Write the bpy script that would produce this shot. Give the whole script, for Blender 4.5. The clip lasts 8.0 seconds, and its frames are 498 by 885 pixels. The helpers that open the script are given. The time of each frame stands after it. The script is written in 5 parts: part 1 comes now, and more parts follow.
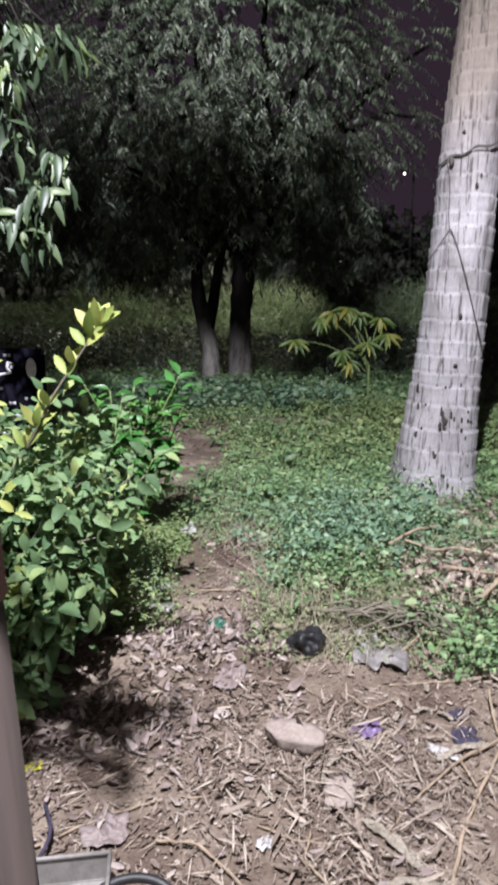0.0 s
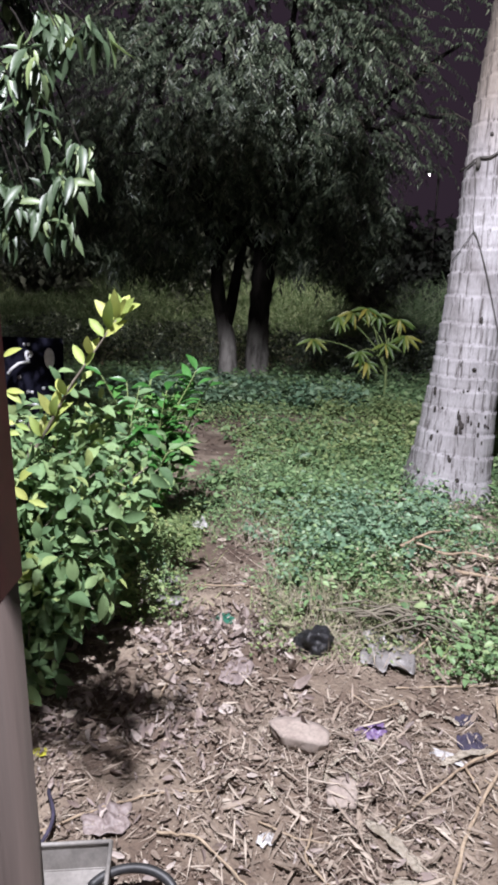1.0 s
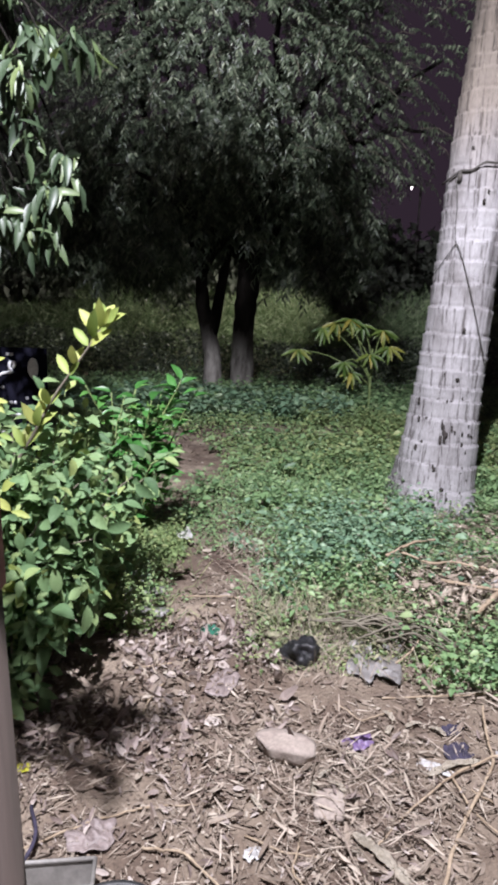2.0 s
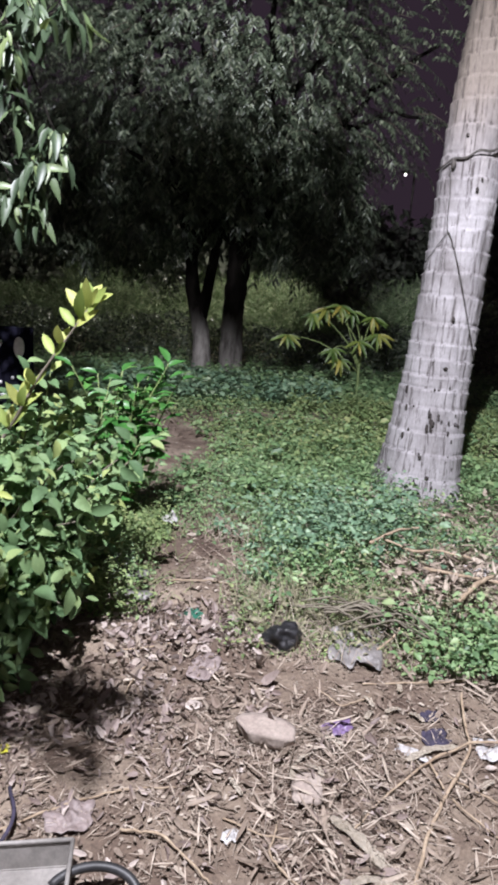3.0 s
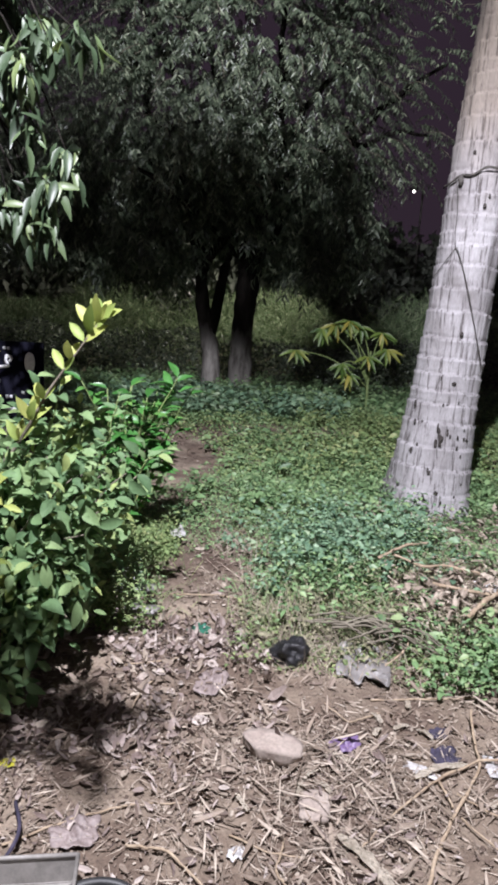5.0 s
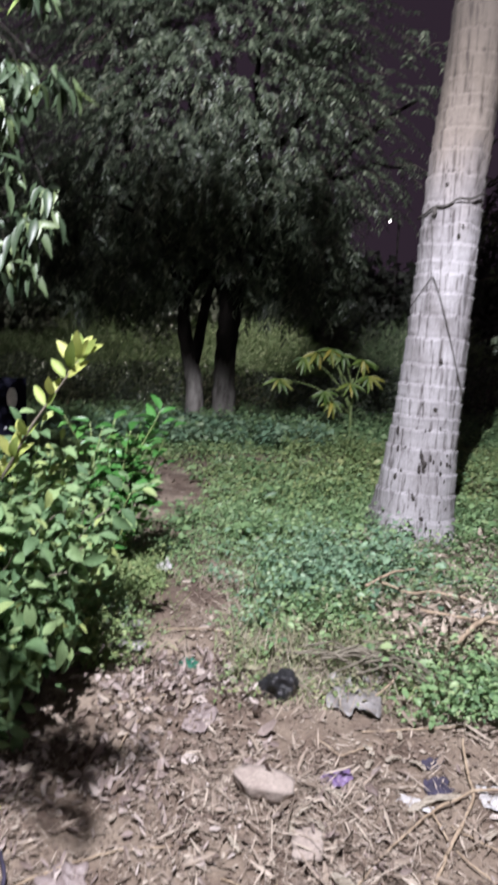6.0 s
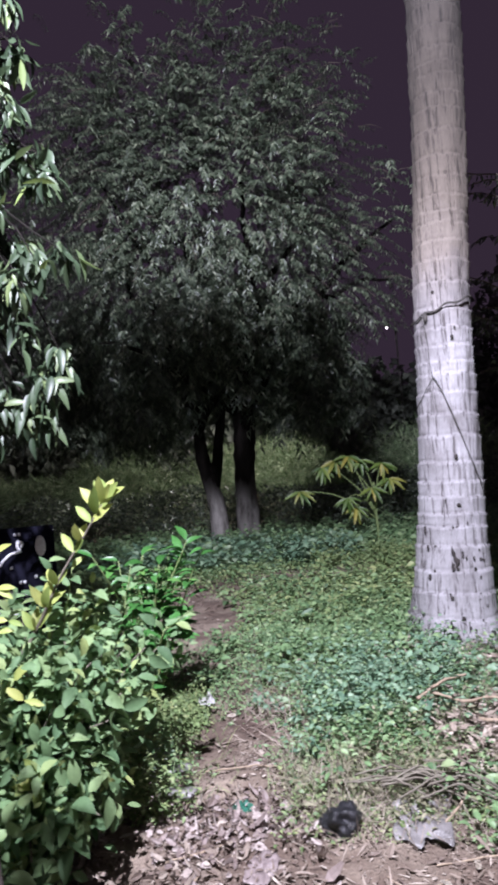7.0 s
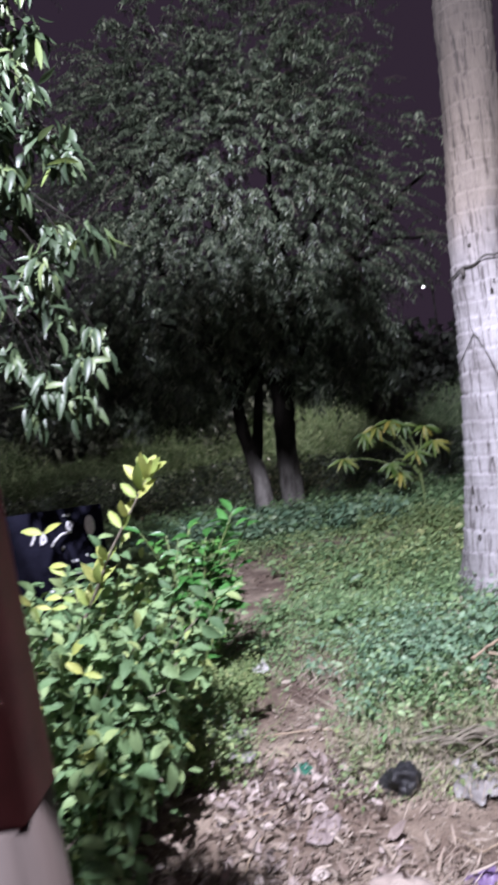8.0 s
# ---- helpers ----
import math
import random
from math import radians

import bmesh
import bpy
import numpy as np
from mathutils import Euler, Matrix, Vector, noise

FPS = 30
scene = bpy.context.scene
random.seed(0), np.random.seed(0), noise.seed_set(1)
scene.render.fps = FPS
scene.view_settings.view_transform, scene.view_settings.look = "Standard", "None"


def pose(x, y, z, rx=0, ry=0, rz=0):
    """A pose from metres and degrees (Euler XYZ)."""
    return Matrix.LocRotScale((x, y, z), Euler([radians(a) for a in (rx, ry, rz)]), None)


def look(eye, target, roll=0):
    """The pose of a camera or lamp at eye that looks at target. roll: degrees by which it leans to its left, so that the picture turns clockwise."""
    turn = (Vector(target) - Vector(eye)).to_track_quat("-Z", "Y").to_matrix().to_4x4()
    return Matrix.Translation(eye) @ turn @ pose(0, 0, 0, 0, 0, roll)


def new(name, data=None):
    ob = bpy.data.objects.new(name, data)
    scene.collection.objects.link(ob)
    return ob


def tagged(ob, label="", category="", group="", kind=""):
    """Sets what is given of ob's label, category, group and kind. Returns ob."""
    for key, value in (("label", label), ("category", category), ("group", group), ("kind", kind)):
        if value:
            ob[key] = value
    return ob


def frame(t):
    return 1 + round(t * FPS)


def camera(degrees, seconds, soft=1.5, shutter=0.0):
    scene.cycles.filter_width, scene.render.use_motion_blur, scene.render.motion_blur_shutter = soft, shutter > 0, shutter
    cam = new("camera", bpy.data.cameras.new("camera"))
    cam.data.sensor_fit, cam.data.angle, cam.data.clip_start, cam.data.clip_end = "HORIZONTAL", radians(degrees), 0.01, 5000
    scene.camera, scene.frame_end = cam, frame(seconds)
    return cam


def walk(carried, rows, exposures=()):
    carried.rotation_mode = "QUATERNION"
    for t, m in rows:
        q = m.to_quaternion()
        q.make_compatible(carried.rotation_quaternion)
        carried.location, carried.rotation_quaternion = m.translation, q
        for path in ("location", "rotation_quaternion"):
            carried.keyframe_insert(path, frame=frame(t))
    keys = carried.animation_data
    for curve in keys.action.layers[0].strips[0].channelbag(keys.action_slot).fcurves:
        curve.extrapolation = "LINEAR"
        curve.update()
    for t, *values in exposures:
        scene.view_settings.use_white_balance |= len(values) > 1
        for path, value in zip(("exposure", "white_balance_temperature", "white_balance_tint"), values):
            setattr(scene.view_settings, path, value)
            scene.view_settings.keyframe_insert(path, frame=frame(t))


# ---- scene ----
cam = camera(41.3, 8.0, soft=3.4, shutter=1.0)
PATH = [
    (0, (-0.047, -0.051, 1.555), (0.009, 1.901, 1.124), 0.2),
    (0.5, (-0.052, -0.066, 1.556), (-0.002, 1.895, 1.169), 1.4),
    (1, (-0.05, -0.048, 1.551), (-0.036, 1.903, 1.111), 2.0),
    (2.3, (-0.053, -0.043, 1.546), (0.027, 1.915, 1.144), 1.9),
    (2.5, (-0.045, -0.047, 1.554), (0.047, 1.904, 1.122), 1.8),
    (3, (-0.048, -0.03, 1.546), (0.051, 1.916, 1.095), 3.6),
    (3.5, (-0.048, -0.028, 1.539), (0.039, 1.918, 1.086), 4.1),
    (4, (-0.04, -0.042, 1.546), (0.034, 1.912, 1.126), 3.7),
    (4.5, (-0.041, -0.04, 1.543), (0.025, 1.916, 1.132), 3.5),
    (6, (-0.032, -0.044, 1.557), (0.076, 1.927, 1.236), 2.3),
    (6.5, (-0.012, -0.074, 1.579), (0.093, 1.921, 1.486), -3.4),
    (7, (-0.017, -0.102, 1.592), (0.03, 1.897, 1.621), -5.0),
    (7.5, (-0.021, -0.04, 1.573), (-0.022, 1.96, 1.588), -6.2),
    (8, (-0.017, -0.086, 1.579), (-0.101, 1.912, 1.538), -8.3),
]
walk(cam, [(t, look(eye, target, roll)) for t, eye, target, roll in PATH],
     exposures=[(0, 0.06, 6290, 18), (6.0, 0.06, 6290, 18), (6.9, 0.24, 5900, 25), (8.0, 0.20, 5950, 24)])

# ---- night sky and the lamp over the yard ----
world = bpy.data.worlds.new("night")
scene.world = world
world.use_nodes = True
sky = world.node_tree.nodes["Background"]
sky.inputs["Color"].default_value = (0.80, 0.54, 0.78, 1)
sky.inputs["Strength"].default_value = 0.033

lamp_data = bpy.data.lights.new("yard_lamp", "AREA")
lamp_data.shape, lamp_data.size = "DISK", 0.10
lamp_data.energy, lamp_data.color = 1700, (0.95, 0.97, 1.0)
lamp = new("yard_lamp", lamp_data)
lamp.matrix_world = look((-0.4, -0.3, 6.3), (0.4, 9.0, 1.7))

far_data = bpy.data.lights.new("far_lamp", "SPOT")
far_data.energy, far_data.color = 2400, (1.0, 0.95, 0.80)
far_data.spot_size, far_data.spot_blend, far_data.shadow_soft_size = 1.5, 0.7, 0.05
far = new("far_lamp", far_data)
far.matrix_world = look((4.62, 18.6, 4.72), (-2.6, 19.6, 1.7))

rng = np.random.default_rng(7)

# ---- materials ----


def principled(name):
    m = bpy.data.materials.new(name)
    m.use_nodes = True
    n, l = m.node_tree.nodes, m.node_tree.links
    return m, n, l, n["Principled BSDF"]


def ramp(n, l, fac, stops):
    r = n.new("ShaderNodeValToRGB")
    e = r.color_ramp.elements
    while len(e) < len(stops):
        e.new(0.5)
    for el, (p, c) in zip(e, stops):
        el.position, el.color = p, (*c, 1)
    l.new(fac, r.inputs[0])
    return r.outputs[0]


def noise_tex(n, l, scale, detail=5, stretch=(1, 1, 1), rough=0.6, coord="Object"):
    tc, mp, tx = n.new("ShaderNodeTexCoord"), n.new("ShaderNodeMapping"), n.new("ShaderNodeTexNoise")
    mp.inputs["Scale"].default_value = stretch
    tx.inputs["Scale"].default_value, tx.inputs["Detail"].default_value = scale, detail
    tx.inputs["Roughness"].default_value = rough
    l.new(tc.outputs[coord], mp.inputs[0])
    l.new(mp.outputs[0], tx.inputs["Vector"])
    return tx.outputs["Fac"]


def blend(n, l, fac, a, b, kind="MIX"):
    m = n.new("ShaderNodeMix")
    m.data_type, m.blend_type = "RGBA", kind
    for sock, v in ((m.inputs[0], fac), (m.inputs[6], a), (m.inputs[7], b)):
        if isinstance(v, bpy.types.NodeSocket):
            l.new(v, sock)
        else:
            sock.default_value = v if isinstance(v, float) else (*v, 1)
    return m.outputs[2]


def bump(n, l, bs, height, strength, dist):
    b = n.new("ShaderNodeBump")
    b.inputs["Strength"].default_value, b.inputs["Distance"].default_value = strength, dist
    l.new(height, b.inputs["Height"])
    l.new(b.outputs[0], bs.inputs["Normal"])


def surface(name, stops, scale, rough=0.8, bump_s=0.4, bump_d=0.01, stretch=(1, 1, 1), fine=None, metal=0.0, coord="Object"):
    """A weathered surface: a large mottling multiplied by a fine grain, with relief from both."""
    m, n, l, bs = principled(name)
    big = noise_tex(n, l, scale, 6, stretch, 0.65, coord)
    small = noise_tex(n, l, fine or scale * 9, 4, stretch, 0.7, coord)
    col = ramp(n, l, big, stops)
    grain = ramp(n, l, small, [(0.3, (0.55, 0.55, 0.55)), (0.7, (1.0, 1.0, 1.0))])
    l.new(blend(n, l, 0.75, col, grain, "MULTIPLY"), bs.inputs["Base Color"])
    bs.inputs["Roughness"].default_value, bs.inputs["Metallic"].default_value = rough, metal
    mixh = n.new("ShaderNodeMath")
    mixh.operation = "ADD"
    l.new(big, mixh.inputs[0])
    l.new(small, mixh.inputs[1])
    bump(n, l, bs, mixh.outputs[0], bump_s, bump_d)
    return m


def leafy(name, stops, rough=0.5, passing=0.25, each="island", spec=0.5):
    """Foliage: each leaf takes its own tone, with faint blotches and some light passing through."""
    m, n, l, bs = principled(name)
    if each == "island":
        pick = n.new("ShaderNodeNewGeometry").outputs["Random Per Island"]
    else:
        pick = n.new("ShaderNodeObjectInfo").outputs["Random"]
    col = ramp(n, l, pick, stops)
    blot = ramp(n, l, noise_tex(n, l, 40, 3), [(0.3, (0.6, 0.62, 0.6)), (0.65, (1, 1, 1))])
    col = blend(n, l, 0.6, col, blot, "MULTIPLY")
    l.new(col, bs.inputs["Base Color"])
    bs.inputs["Roughness"].default_value = rough
    bs.inputs["Specular IOR Level"].default_value = spec
    tr, mx, out = n.new("ShaderNodeBsdfTranslucent"), n.new("ShaderNodeMixShader"), n["Material Output"]
    l.new(col, tr.inputs["Color"])
    mx.inputs[0].default_value = passing
    l.new(bs.outputs[0], mx.inputs[1])
    l.new(tr.outputs[0], mx.inputs[2])
    l.new(mx.outputs[0], out.inputs["Surface"])
    return m


SOIL = surface("soil", [(0.34, (0.095, 0.060, 0.044)), (0.47, (0.172, 0.124, 0.092)), (0.56, (0.25, 0.193, 0.145)), (0.68, (0.38, 0.302, 0.23))], 2.2, 0.95, 0.9, 0.02, fine=60)
LITTER = leafy("dry_litter", [(0.0, (0.115, 0.08, 0.062)), (0.5, (0.205, 0.155, 0.122)), (0.85, (0.30, 0.243, 0.193)), (1.0, (0.45, 0.385, 0.32))], 0.75, 0.08)
DRYWEED = leafy("withered_weed", [(0.0, (0.09, 0.085, 0.05)), (0.5, (0.19, 0.18, 0.105)), (1.0, (0.36, 0.33, 0.22))], 0.7, 0.12)
LUSH = leafy("lush_weed_leaf", [(0.0, (0.085, 0.16, 0.10)), (0.5, (0.17, 0.28, 0.17)), (0.9, (0.27, 0.39, 0.25)), (1.0, (0.37, 0.46, 0.30))], 0.5, 0.28)
STRAW = leafy("dry_straw", [(0.0, (0.155, 0.118, 0.09)), (0.5, (0.30, 0.238, 0.188)), (1.0, (0.50, 0.425, 0.352))], 0.7, 0.08)
SCRAP = leafy("pale_leaf_scrap", [(0.0, (0.14, 0.10, 0.088)), (0.5, (0.28, 0.22, 0.198)), (1.0, (0.50, 0.43, 0.39))], 0.6, 0.1)
WEED = leafy("weed_leaf", [(0.0, (0.08, 0.15, 0.07)), (0.5, (0.18, 0.30, 0.13)), (0.85, (0.28, 0.40, 0.19)), (1.0, (0.33, 0.42, 0.21))], 0.5, 0.30)
WEED_DRY = leafy("yellow_weed_leaf", [(0.0, (0.11, 0.165, 0.065)), (0.6, (0.22, 0.31, 0.12)), (1.0, (0.35, 0.385, 0.17))], 0.55, 0.28)
LEMON = leafy("lemon_leaf", [(0.0, (0.085, 0.155, 0.072)), (0.45, (0.17, 0.28, 0.128)), (0.88, (0.26, 0.365, 0.165)), (1.0, (0.36, 0.425, 0.15))], 0.6, 0.36, "island", 0.25)
LEMON_ONE = leafy("lemon_leaf_single", [(0.0, (0.085, 0.155, 0.072)), (0.45, (0.17, 0.28, 0.128)), (0.88, (0.26, 0.365, 0.165)), (1.0, (0.36, 0.425, 0.15))], 0.6, 0.36, "object", 0.25)
YOUNG = leafy("young_lemon_leaf", [(0.0, (0.22, 0.31, 0.08)), (0.5, (0.33, 0.40, 0.11)), (1.0, (0.45, 0.47, 0.14))], 0.5, 0.34, "object", 0.3)
MANGO = leafy("mango_leaf", [(0.0, (0.025, 0.042, 0.024)), (0.6, (0.055, 0.085, 0.043)), (0.93, (0.105, 0.15, 0.07)), (1.0, (0.22, 0.29, 0.09))], 0.42, 0.22, "object", 0.5)
MANGO_MASS = leafy("mango_leaf_mass", [(0.0, (0.03, 0.05, 0.026)), (0.6, (0.062, 0.096, 0.05)), (1.0, (0.15, 0.195, 0.08))], 0.45, 0.18, "island", 0.45)
BROAD = leafy("broad_weed_leaf", [(0.0, (0.04, 0.14, 0.03)), (0.6, (0.07, 0.22, 0.05)), (1.0, (0.16, 0.32, 0.08))], 0.38, 0.25)
CROWN = leafy("crown_leaf", [(0.0, (0.04, 0.057, 0.036)), (0.55, (0.10, 0.132, 0.083)), (0.88, (0.21, 0.255, 0.165)), (1.0, (0.38, 0.42, 0.29))], 0.38, 0.14, spec=0.7)
HEDGE = leafy("tall_grass", [(0.0, (0.12, 0.19, 0.08)), (0.6, (0.28, 0.40, 0.20)), (1.0, (0.54, 0.61, 0.38))], 0.7, 0.2)
WOODS = leafy("far_leaf", [(0.0, (0.10, 0.12, 0.09)), (1.0, (0.22, 0.24, 0.19))], 0.6, 0.2)
CASSAVA = leafy("palmate_leaf", [(0.0, (0.07, 0.14, 0.03)), (0.6, (0.16, 0.24, 0.05)), (1.0, (0.42, 0.36, 0.07))], 0.45, 0.3)
# near-black, with the shade under the crown put into the bark colour
SHADED_BARK = surface("bark", [(0.3, (0.009, 0.008, 0.007)), (0.7, (0.028, 0.024, 0.021))], 5, 0.95, 0.9, 0.03, (1, 1, 0.25))
SHADED_BARK.node_tree.nodes["Principled BSDF"].inputs["Specular IOR Level"].default_value = 0.1
TWIG = surface("twig_bark", [(0.3, (0.10, 0.085, 0.06)), (0.7, (0.25, 0.22, 0.17))], 20, 0.85, 0.5, 0.003)
GREEN_STEM = surface("green_stem", [(0.3, (0.10, 0.16, 0.05)), (0.7, (0.26, 0.32, 0.12))], 20, 0.6, 0.3, 0.002)
DRYSTICK = surface("dry_stick", [(0.3, (0.24, 0.17, 0.11)), (0.7, (0.48, 0.38, 0.27))], 14, 0.85, 0.6, 0.004, fine=90)
STONE = surface("stone", [(0.3, (0.27, 0.215, 0.185)), (0.7, (0.43, 0.365, 0.315))], 9, 0.9, 0.5, 0.006, fine=80)
PIT_SHADE = surface("pit_shade", [(0.3, (0.02, 0.017, 0.016)), (0.7, (0.07, 0.058, 0.052))], 30, 1.0)
WIRE = surface("old_wire", [(0.3, (0.03, 0.026, 0.024)), (0.7, (0.08, 0.07, 0.06))], 40, 0.7)
RUBBER = surface("black_rubber", [(0.3, (0.012, 0.012, 0.013)), (0.7, (0.04, 0.04, 0.042))], 12, 0.5, 0.2, 0.002)
GALV = surface("dull_metal", [(0.3, (0.19, 0.175, 0.16)), (0.7, (0.33, 0.31, 0.29))], 5, 0.65, 0.15, 0.002, metal=0.2)
BROWNBAG = surface("dusty_plastic", [(0.3, (0.15, 0.115, 0.108)), (0.7, (0.33, 0.27, 0.255))], 16, 0.45, 0.5, 0.005)
WOOD = surface("door_wood", [(0.3, (0.055, 0.040, 0.034)), (0.7, (0.11, 0.082, 0.070))], 5, 0.7, 0.3, 0.003, (1, 1, 0.08), fine=60)
MAROON = surface("maroon_paint", [(0.3, (0.17, 0.025, 0.042)), (0.7, (0.25, 0.05, 0.068))], 6, 0.6, 0.2, 0.002)
PANEL = surface("bare_panel", [(0.3, (0.15, 0.125, 0.118)), (0.7, (0.22, 0.19, 0.18))], 4, 0.75, 0.2, 0.002)
BOARD = surface("dark_board", [(0.3, (0.004, 0.004, 0.008)), (0.7, (0.012, 0.012, 0.022))], 5, 0.95, 0.1, 0.002)
BOARD.node_tree.nodes["Principled BSDF"].inputs["Specular IOR Level"].default_value = 0.05
SIGNWHITE = surface("sign_paint", [(0.3, (0.5, 0.5, 0.52)), (0.7, (0.78, 0.78, 0.8))], 12, 0.7, 0.1, 0.001)
PURPLE = surface("purple_wrapper", [(0.3, (0.12, 0.075, 0.17)), (0.7, (0.22, 0.15, 0.29))], 20, 0.35, 0.3, 0.003)
NAVY = surface("navy_rag", [(0.3, (0.015, 0.012, 0.025)), (0.7, (0.06, 0.05, 0.09))], 16, 0.8, 0.5, 0.004)
WHITEBAG = surface("white_plastic", [(0.3, (0.30, 0.28, 0.27)), (0.7, (0.66, 0.65, 0.65))], 14, 0.35, 0.3, 0.004)
GREYBAG = surface("grey_plastic", [(0.3, (0.12, 0.11, 0.105)), (0.7, (0.33, 0.31, 0.30))], 16, 0.3, 0.5, 0.005)
BLACKBAG = surface("black_plastic", [(0.3, (0.008, 0.008, 0.009)), (0.7, (0.03, 0.03, 0.034))], 18, 0.35, 0.6, 0.006)
GREENGLASS = surface("green_plastic", [(0.3, (0.02, 0.10, 0.07)), (0.7, (0.05, 0.20, 0.13))], 15, 0.3, 0.2, 0.002)
YELLOW = surface("yellow_leaf", [(0.3, (0.42, 0.40, 0.03)), (0.7, (0.62, 0.60, 0.06))], 20, 0.5, 0.2, 0.002)
PLASTER = surface("plaster", [(0.3, (0.42, 0.38, 0.35)), (0.7, (0.58, 0.54, 0.50))], 3, 0.9, 0.3, 0.004)
PALE = surface("pale_sheath", [(0.3, (0.42, 0.36, 0.28)), (0.7, (0.66, 0.59, 0.49))], 12, 0.8, 0.4, 0.004, fine=90)


def palm_bark():
    m, n, l, bs = principled("palm_bark")
    big = noise_tex(n, l, 3.0, 5, (1, 1, 0.7))
    fib = noise_tex(n, l, 34, 5, (1, 1, 0.07), 0.7)
    fine = noise_tex(n, l, 110, 3, (1, 1, 0.3))
    col = ramp(n, l, big, [(0.28, (0.17, 0.155, 0.155)), (0.5, (0.33, 0.315, 0.325)), (0.72, (0.45, 0.435, 0.45))])
    col = blend(n, l, 0.92, col, ramp(n, l, fib, [(0.38, (0.24, 0.215, 0.205)), (0.475, (0.93, 0.93, 0.93)), (0.7, (1, 1, 1))]), "MULTIPLY")
    col = blend(n, l, 0.5, col, ramp(n, l, fine, [(0.3, (0.6, 0.58, 0.56)), (0.6, (1, 1, 1))]), "MULTIPLY")
    # the lower trunk is pale with lichen and old limewash, the upper part brown, darkened further with height to paint
    # in the dimmer light
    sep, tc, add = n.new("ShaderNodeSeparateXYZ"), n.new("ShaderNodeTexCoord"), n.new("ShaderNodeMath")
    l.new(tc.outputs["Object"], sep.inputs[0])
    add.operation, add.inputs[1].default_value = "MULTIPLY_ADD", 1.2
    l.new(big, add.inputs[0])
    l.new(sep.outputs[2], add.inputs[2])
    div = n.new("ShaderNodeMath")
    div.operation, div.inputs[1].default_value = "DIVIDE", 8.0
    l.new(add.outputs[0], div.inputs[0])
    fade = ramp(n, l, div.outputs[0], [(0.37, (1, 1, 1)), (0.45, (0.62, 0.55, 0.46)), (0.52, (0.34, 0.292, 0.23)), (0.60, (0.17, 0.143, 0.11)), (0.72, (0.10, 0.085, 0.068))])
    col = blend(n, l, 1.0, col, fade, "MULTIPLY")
    l.new(col, bs.inputs["Base Color"])
    bs.inputs["Roughness"].default_value = 0.9
    bump(n, l, bs, fib, 0.9, 0.02)
    return m


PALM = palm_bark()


def glowing(name, colour, strength):
    m, n, l, bs = principled(name)
    bs.inputs["Emission Color"].default_value = (*colour, 1)
    bs.inputs["Emission Strength"].default_value = strength
    return m


BULB = glowing("lamp_glow", (1.0, 0.97, 0.9), 6.0)


def washed_shaded_bark():
    """Bark whose foot is worn limewash, with a ragged upper edge; above, near-black paints in the crown's shade."""
    m, n, l, bs = principled("limewashed_shaded_bark")
    sep, tc, add = n.new("ShaderNodeSeparateXYZ"), n.new("ShaderNodeTexCoord"), n.new("ShaderNodeMath")
    l.new(tc.outputs["Object"], sep.inputs[0])
    grain = noise_tex(n, l, 7, 5, (1, 1, 0.25), 0.7)
    add.operation, add.inputs[1].default_value = "MULTIPLY_ADD", 0.9
    l.new(grain, add.inputs[0])
    l.new(sep.outputs[2], add.inputs[2])
    half = n.new("ShaderNodeMath")
    half.operation, half.inputs[1].default_value = "MULTIPLY", 0.5
    l.new(add.outputs[0], half.inputs[0])
    fac = ramp(n, l, half.outputs[0], [(0.55, (1, 1, 1)), (0.78, (0, 0, 0))])
    add2 = ramp(n, l, grain, [(0.3, (0.07, 0.062, 0.055)), (0.6, (0.27, 0.255, 0.235))])
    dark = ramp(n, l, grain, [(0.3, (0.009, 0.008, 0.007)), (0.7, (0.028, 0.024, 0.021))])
    l.new(blend(n, l, fac, dark, add2), bs.inputs["Base Color"])
    bs.inputs["Roughness"].default_value, bs.inputs["Specular IOR Level"].default_value = 0.95, 0.1
    bump(n, l, bs, grain, 0.9, 0.04)
    return m


WASHED_SHADED = washed_shaded_bark()

# ---- building helpers ----


def value_noise(x, y, seed=0):
    """Smooth noise over the plan, from -1 to 1."""
    xi, yi = np.floor(x).astype(np.int64), np.floor(y).astype(np.int64)
    fx, fy = x - xi, y - yi
    fx, fy = fx * fx * (3 - 2 * fx), fy * fy * (3 - 2 * fy)

    def h(a, b):
        v = (a * 374761393 + b * 668265263 + seed * 982451653) & 0x7FFFFFFF
        v = ((v ^ (v >> 13)) * 1274126177) & 0x7FFFFFFF
        return ((v ^ (v >> 16)) % 65536) / 32767.5 - 1
    return (h(xi, yi) * (1 - fx) + h(xi + 1, yi) * fx) * (1 - fy) + (h(xi, yi + 1) * (1 - fx) + h(xi + 1, yi + 1) * fx) * fy


def step(a, b, v):
    k = np.clip((v - a) / (b - a), 0, 1)
    return k * k * (3 - 2 * k)


def ground_z(x, y):
    x, y = np.asarray(x, float), np.asarray(y, float)
    near = 1 - step(9, 20, np.hypot(x, y))
    z = 0.05 * value_noise(x * 0.7, y * 0.7, 1) * (0.4 + 0.6 * step(3, 6, y))
    z = z + 0.018 * value_noise(x * 3.1, y * 3.1, 2) + near * (0.010 * value_noise(x * 9, y * 9, 3) + 0.005 * value_noise(x * 23, y * 23, 4))
    dip = step(15.2, 17.5, y) * (1 - step(18.5, 24, y))
    z = z - 0.40 * step(7.5, 13.5, y)
    return z - 0.5 * dip + 1.0 * step(19, 26, y)


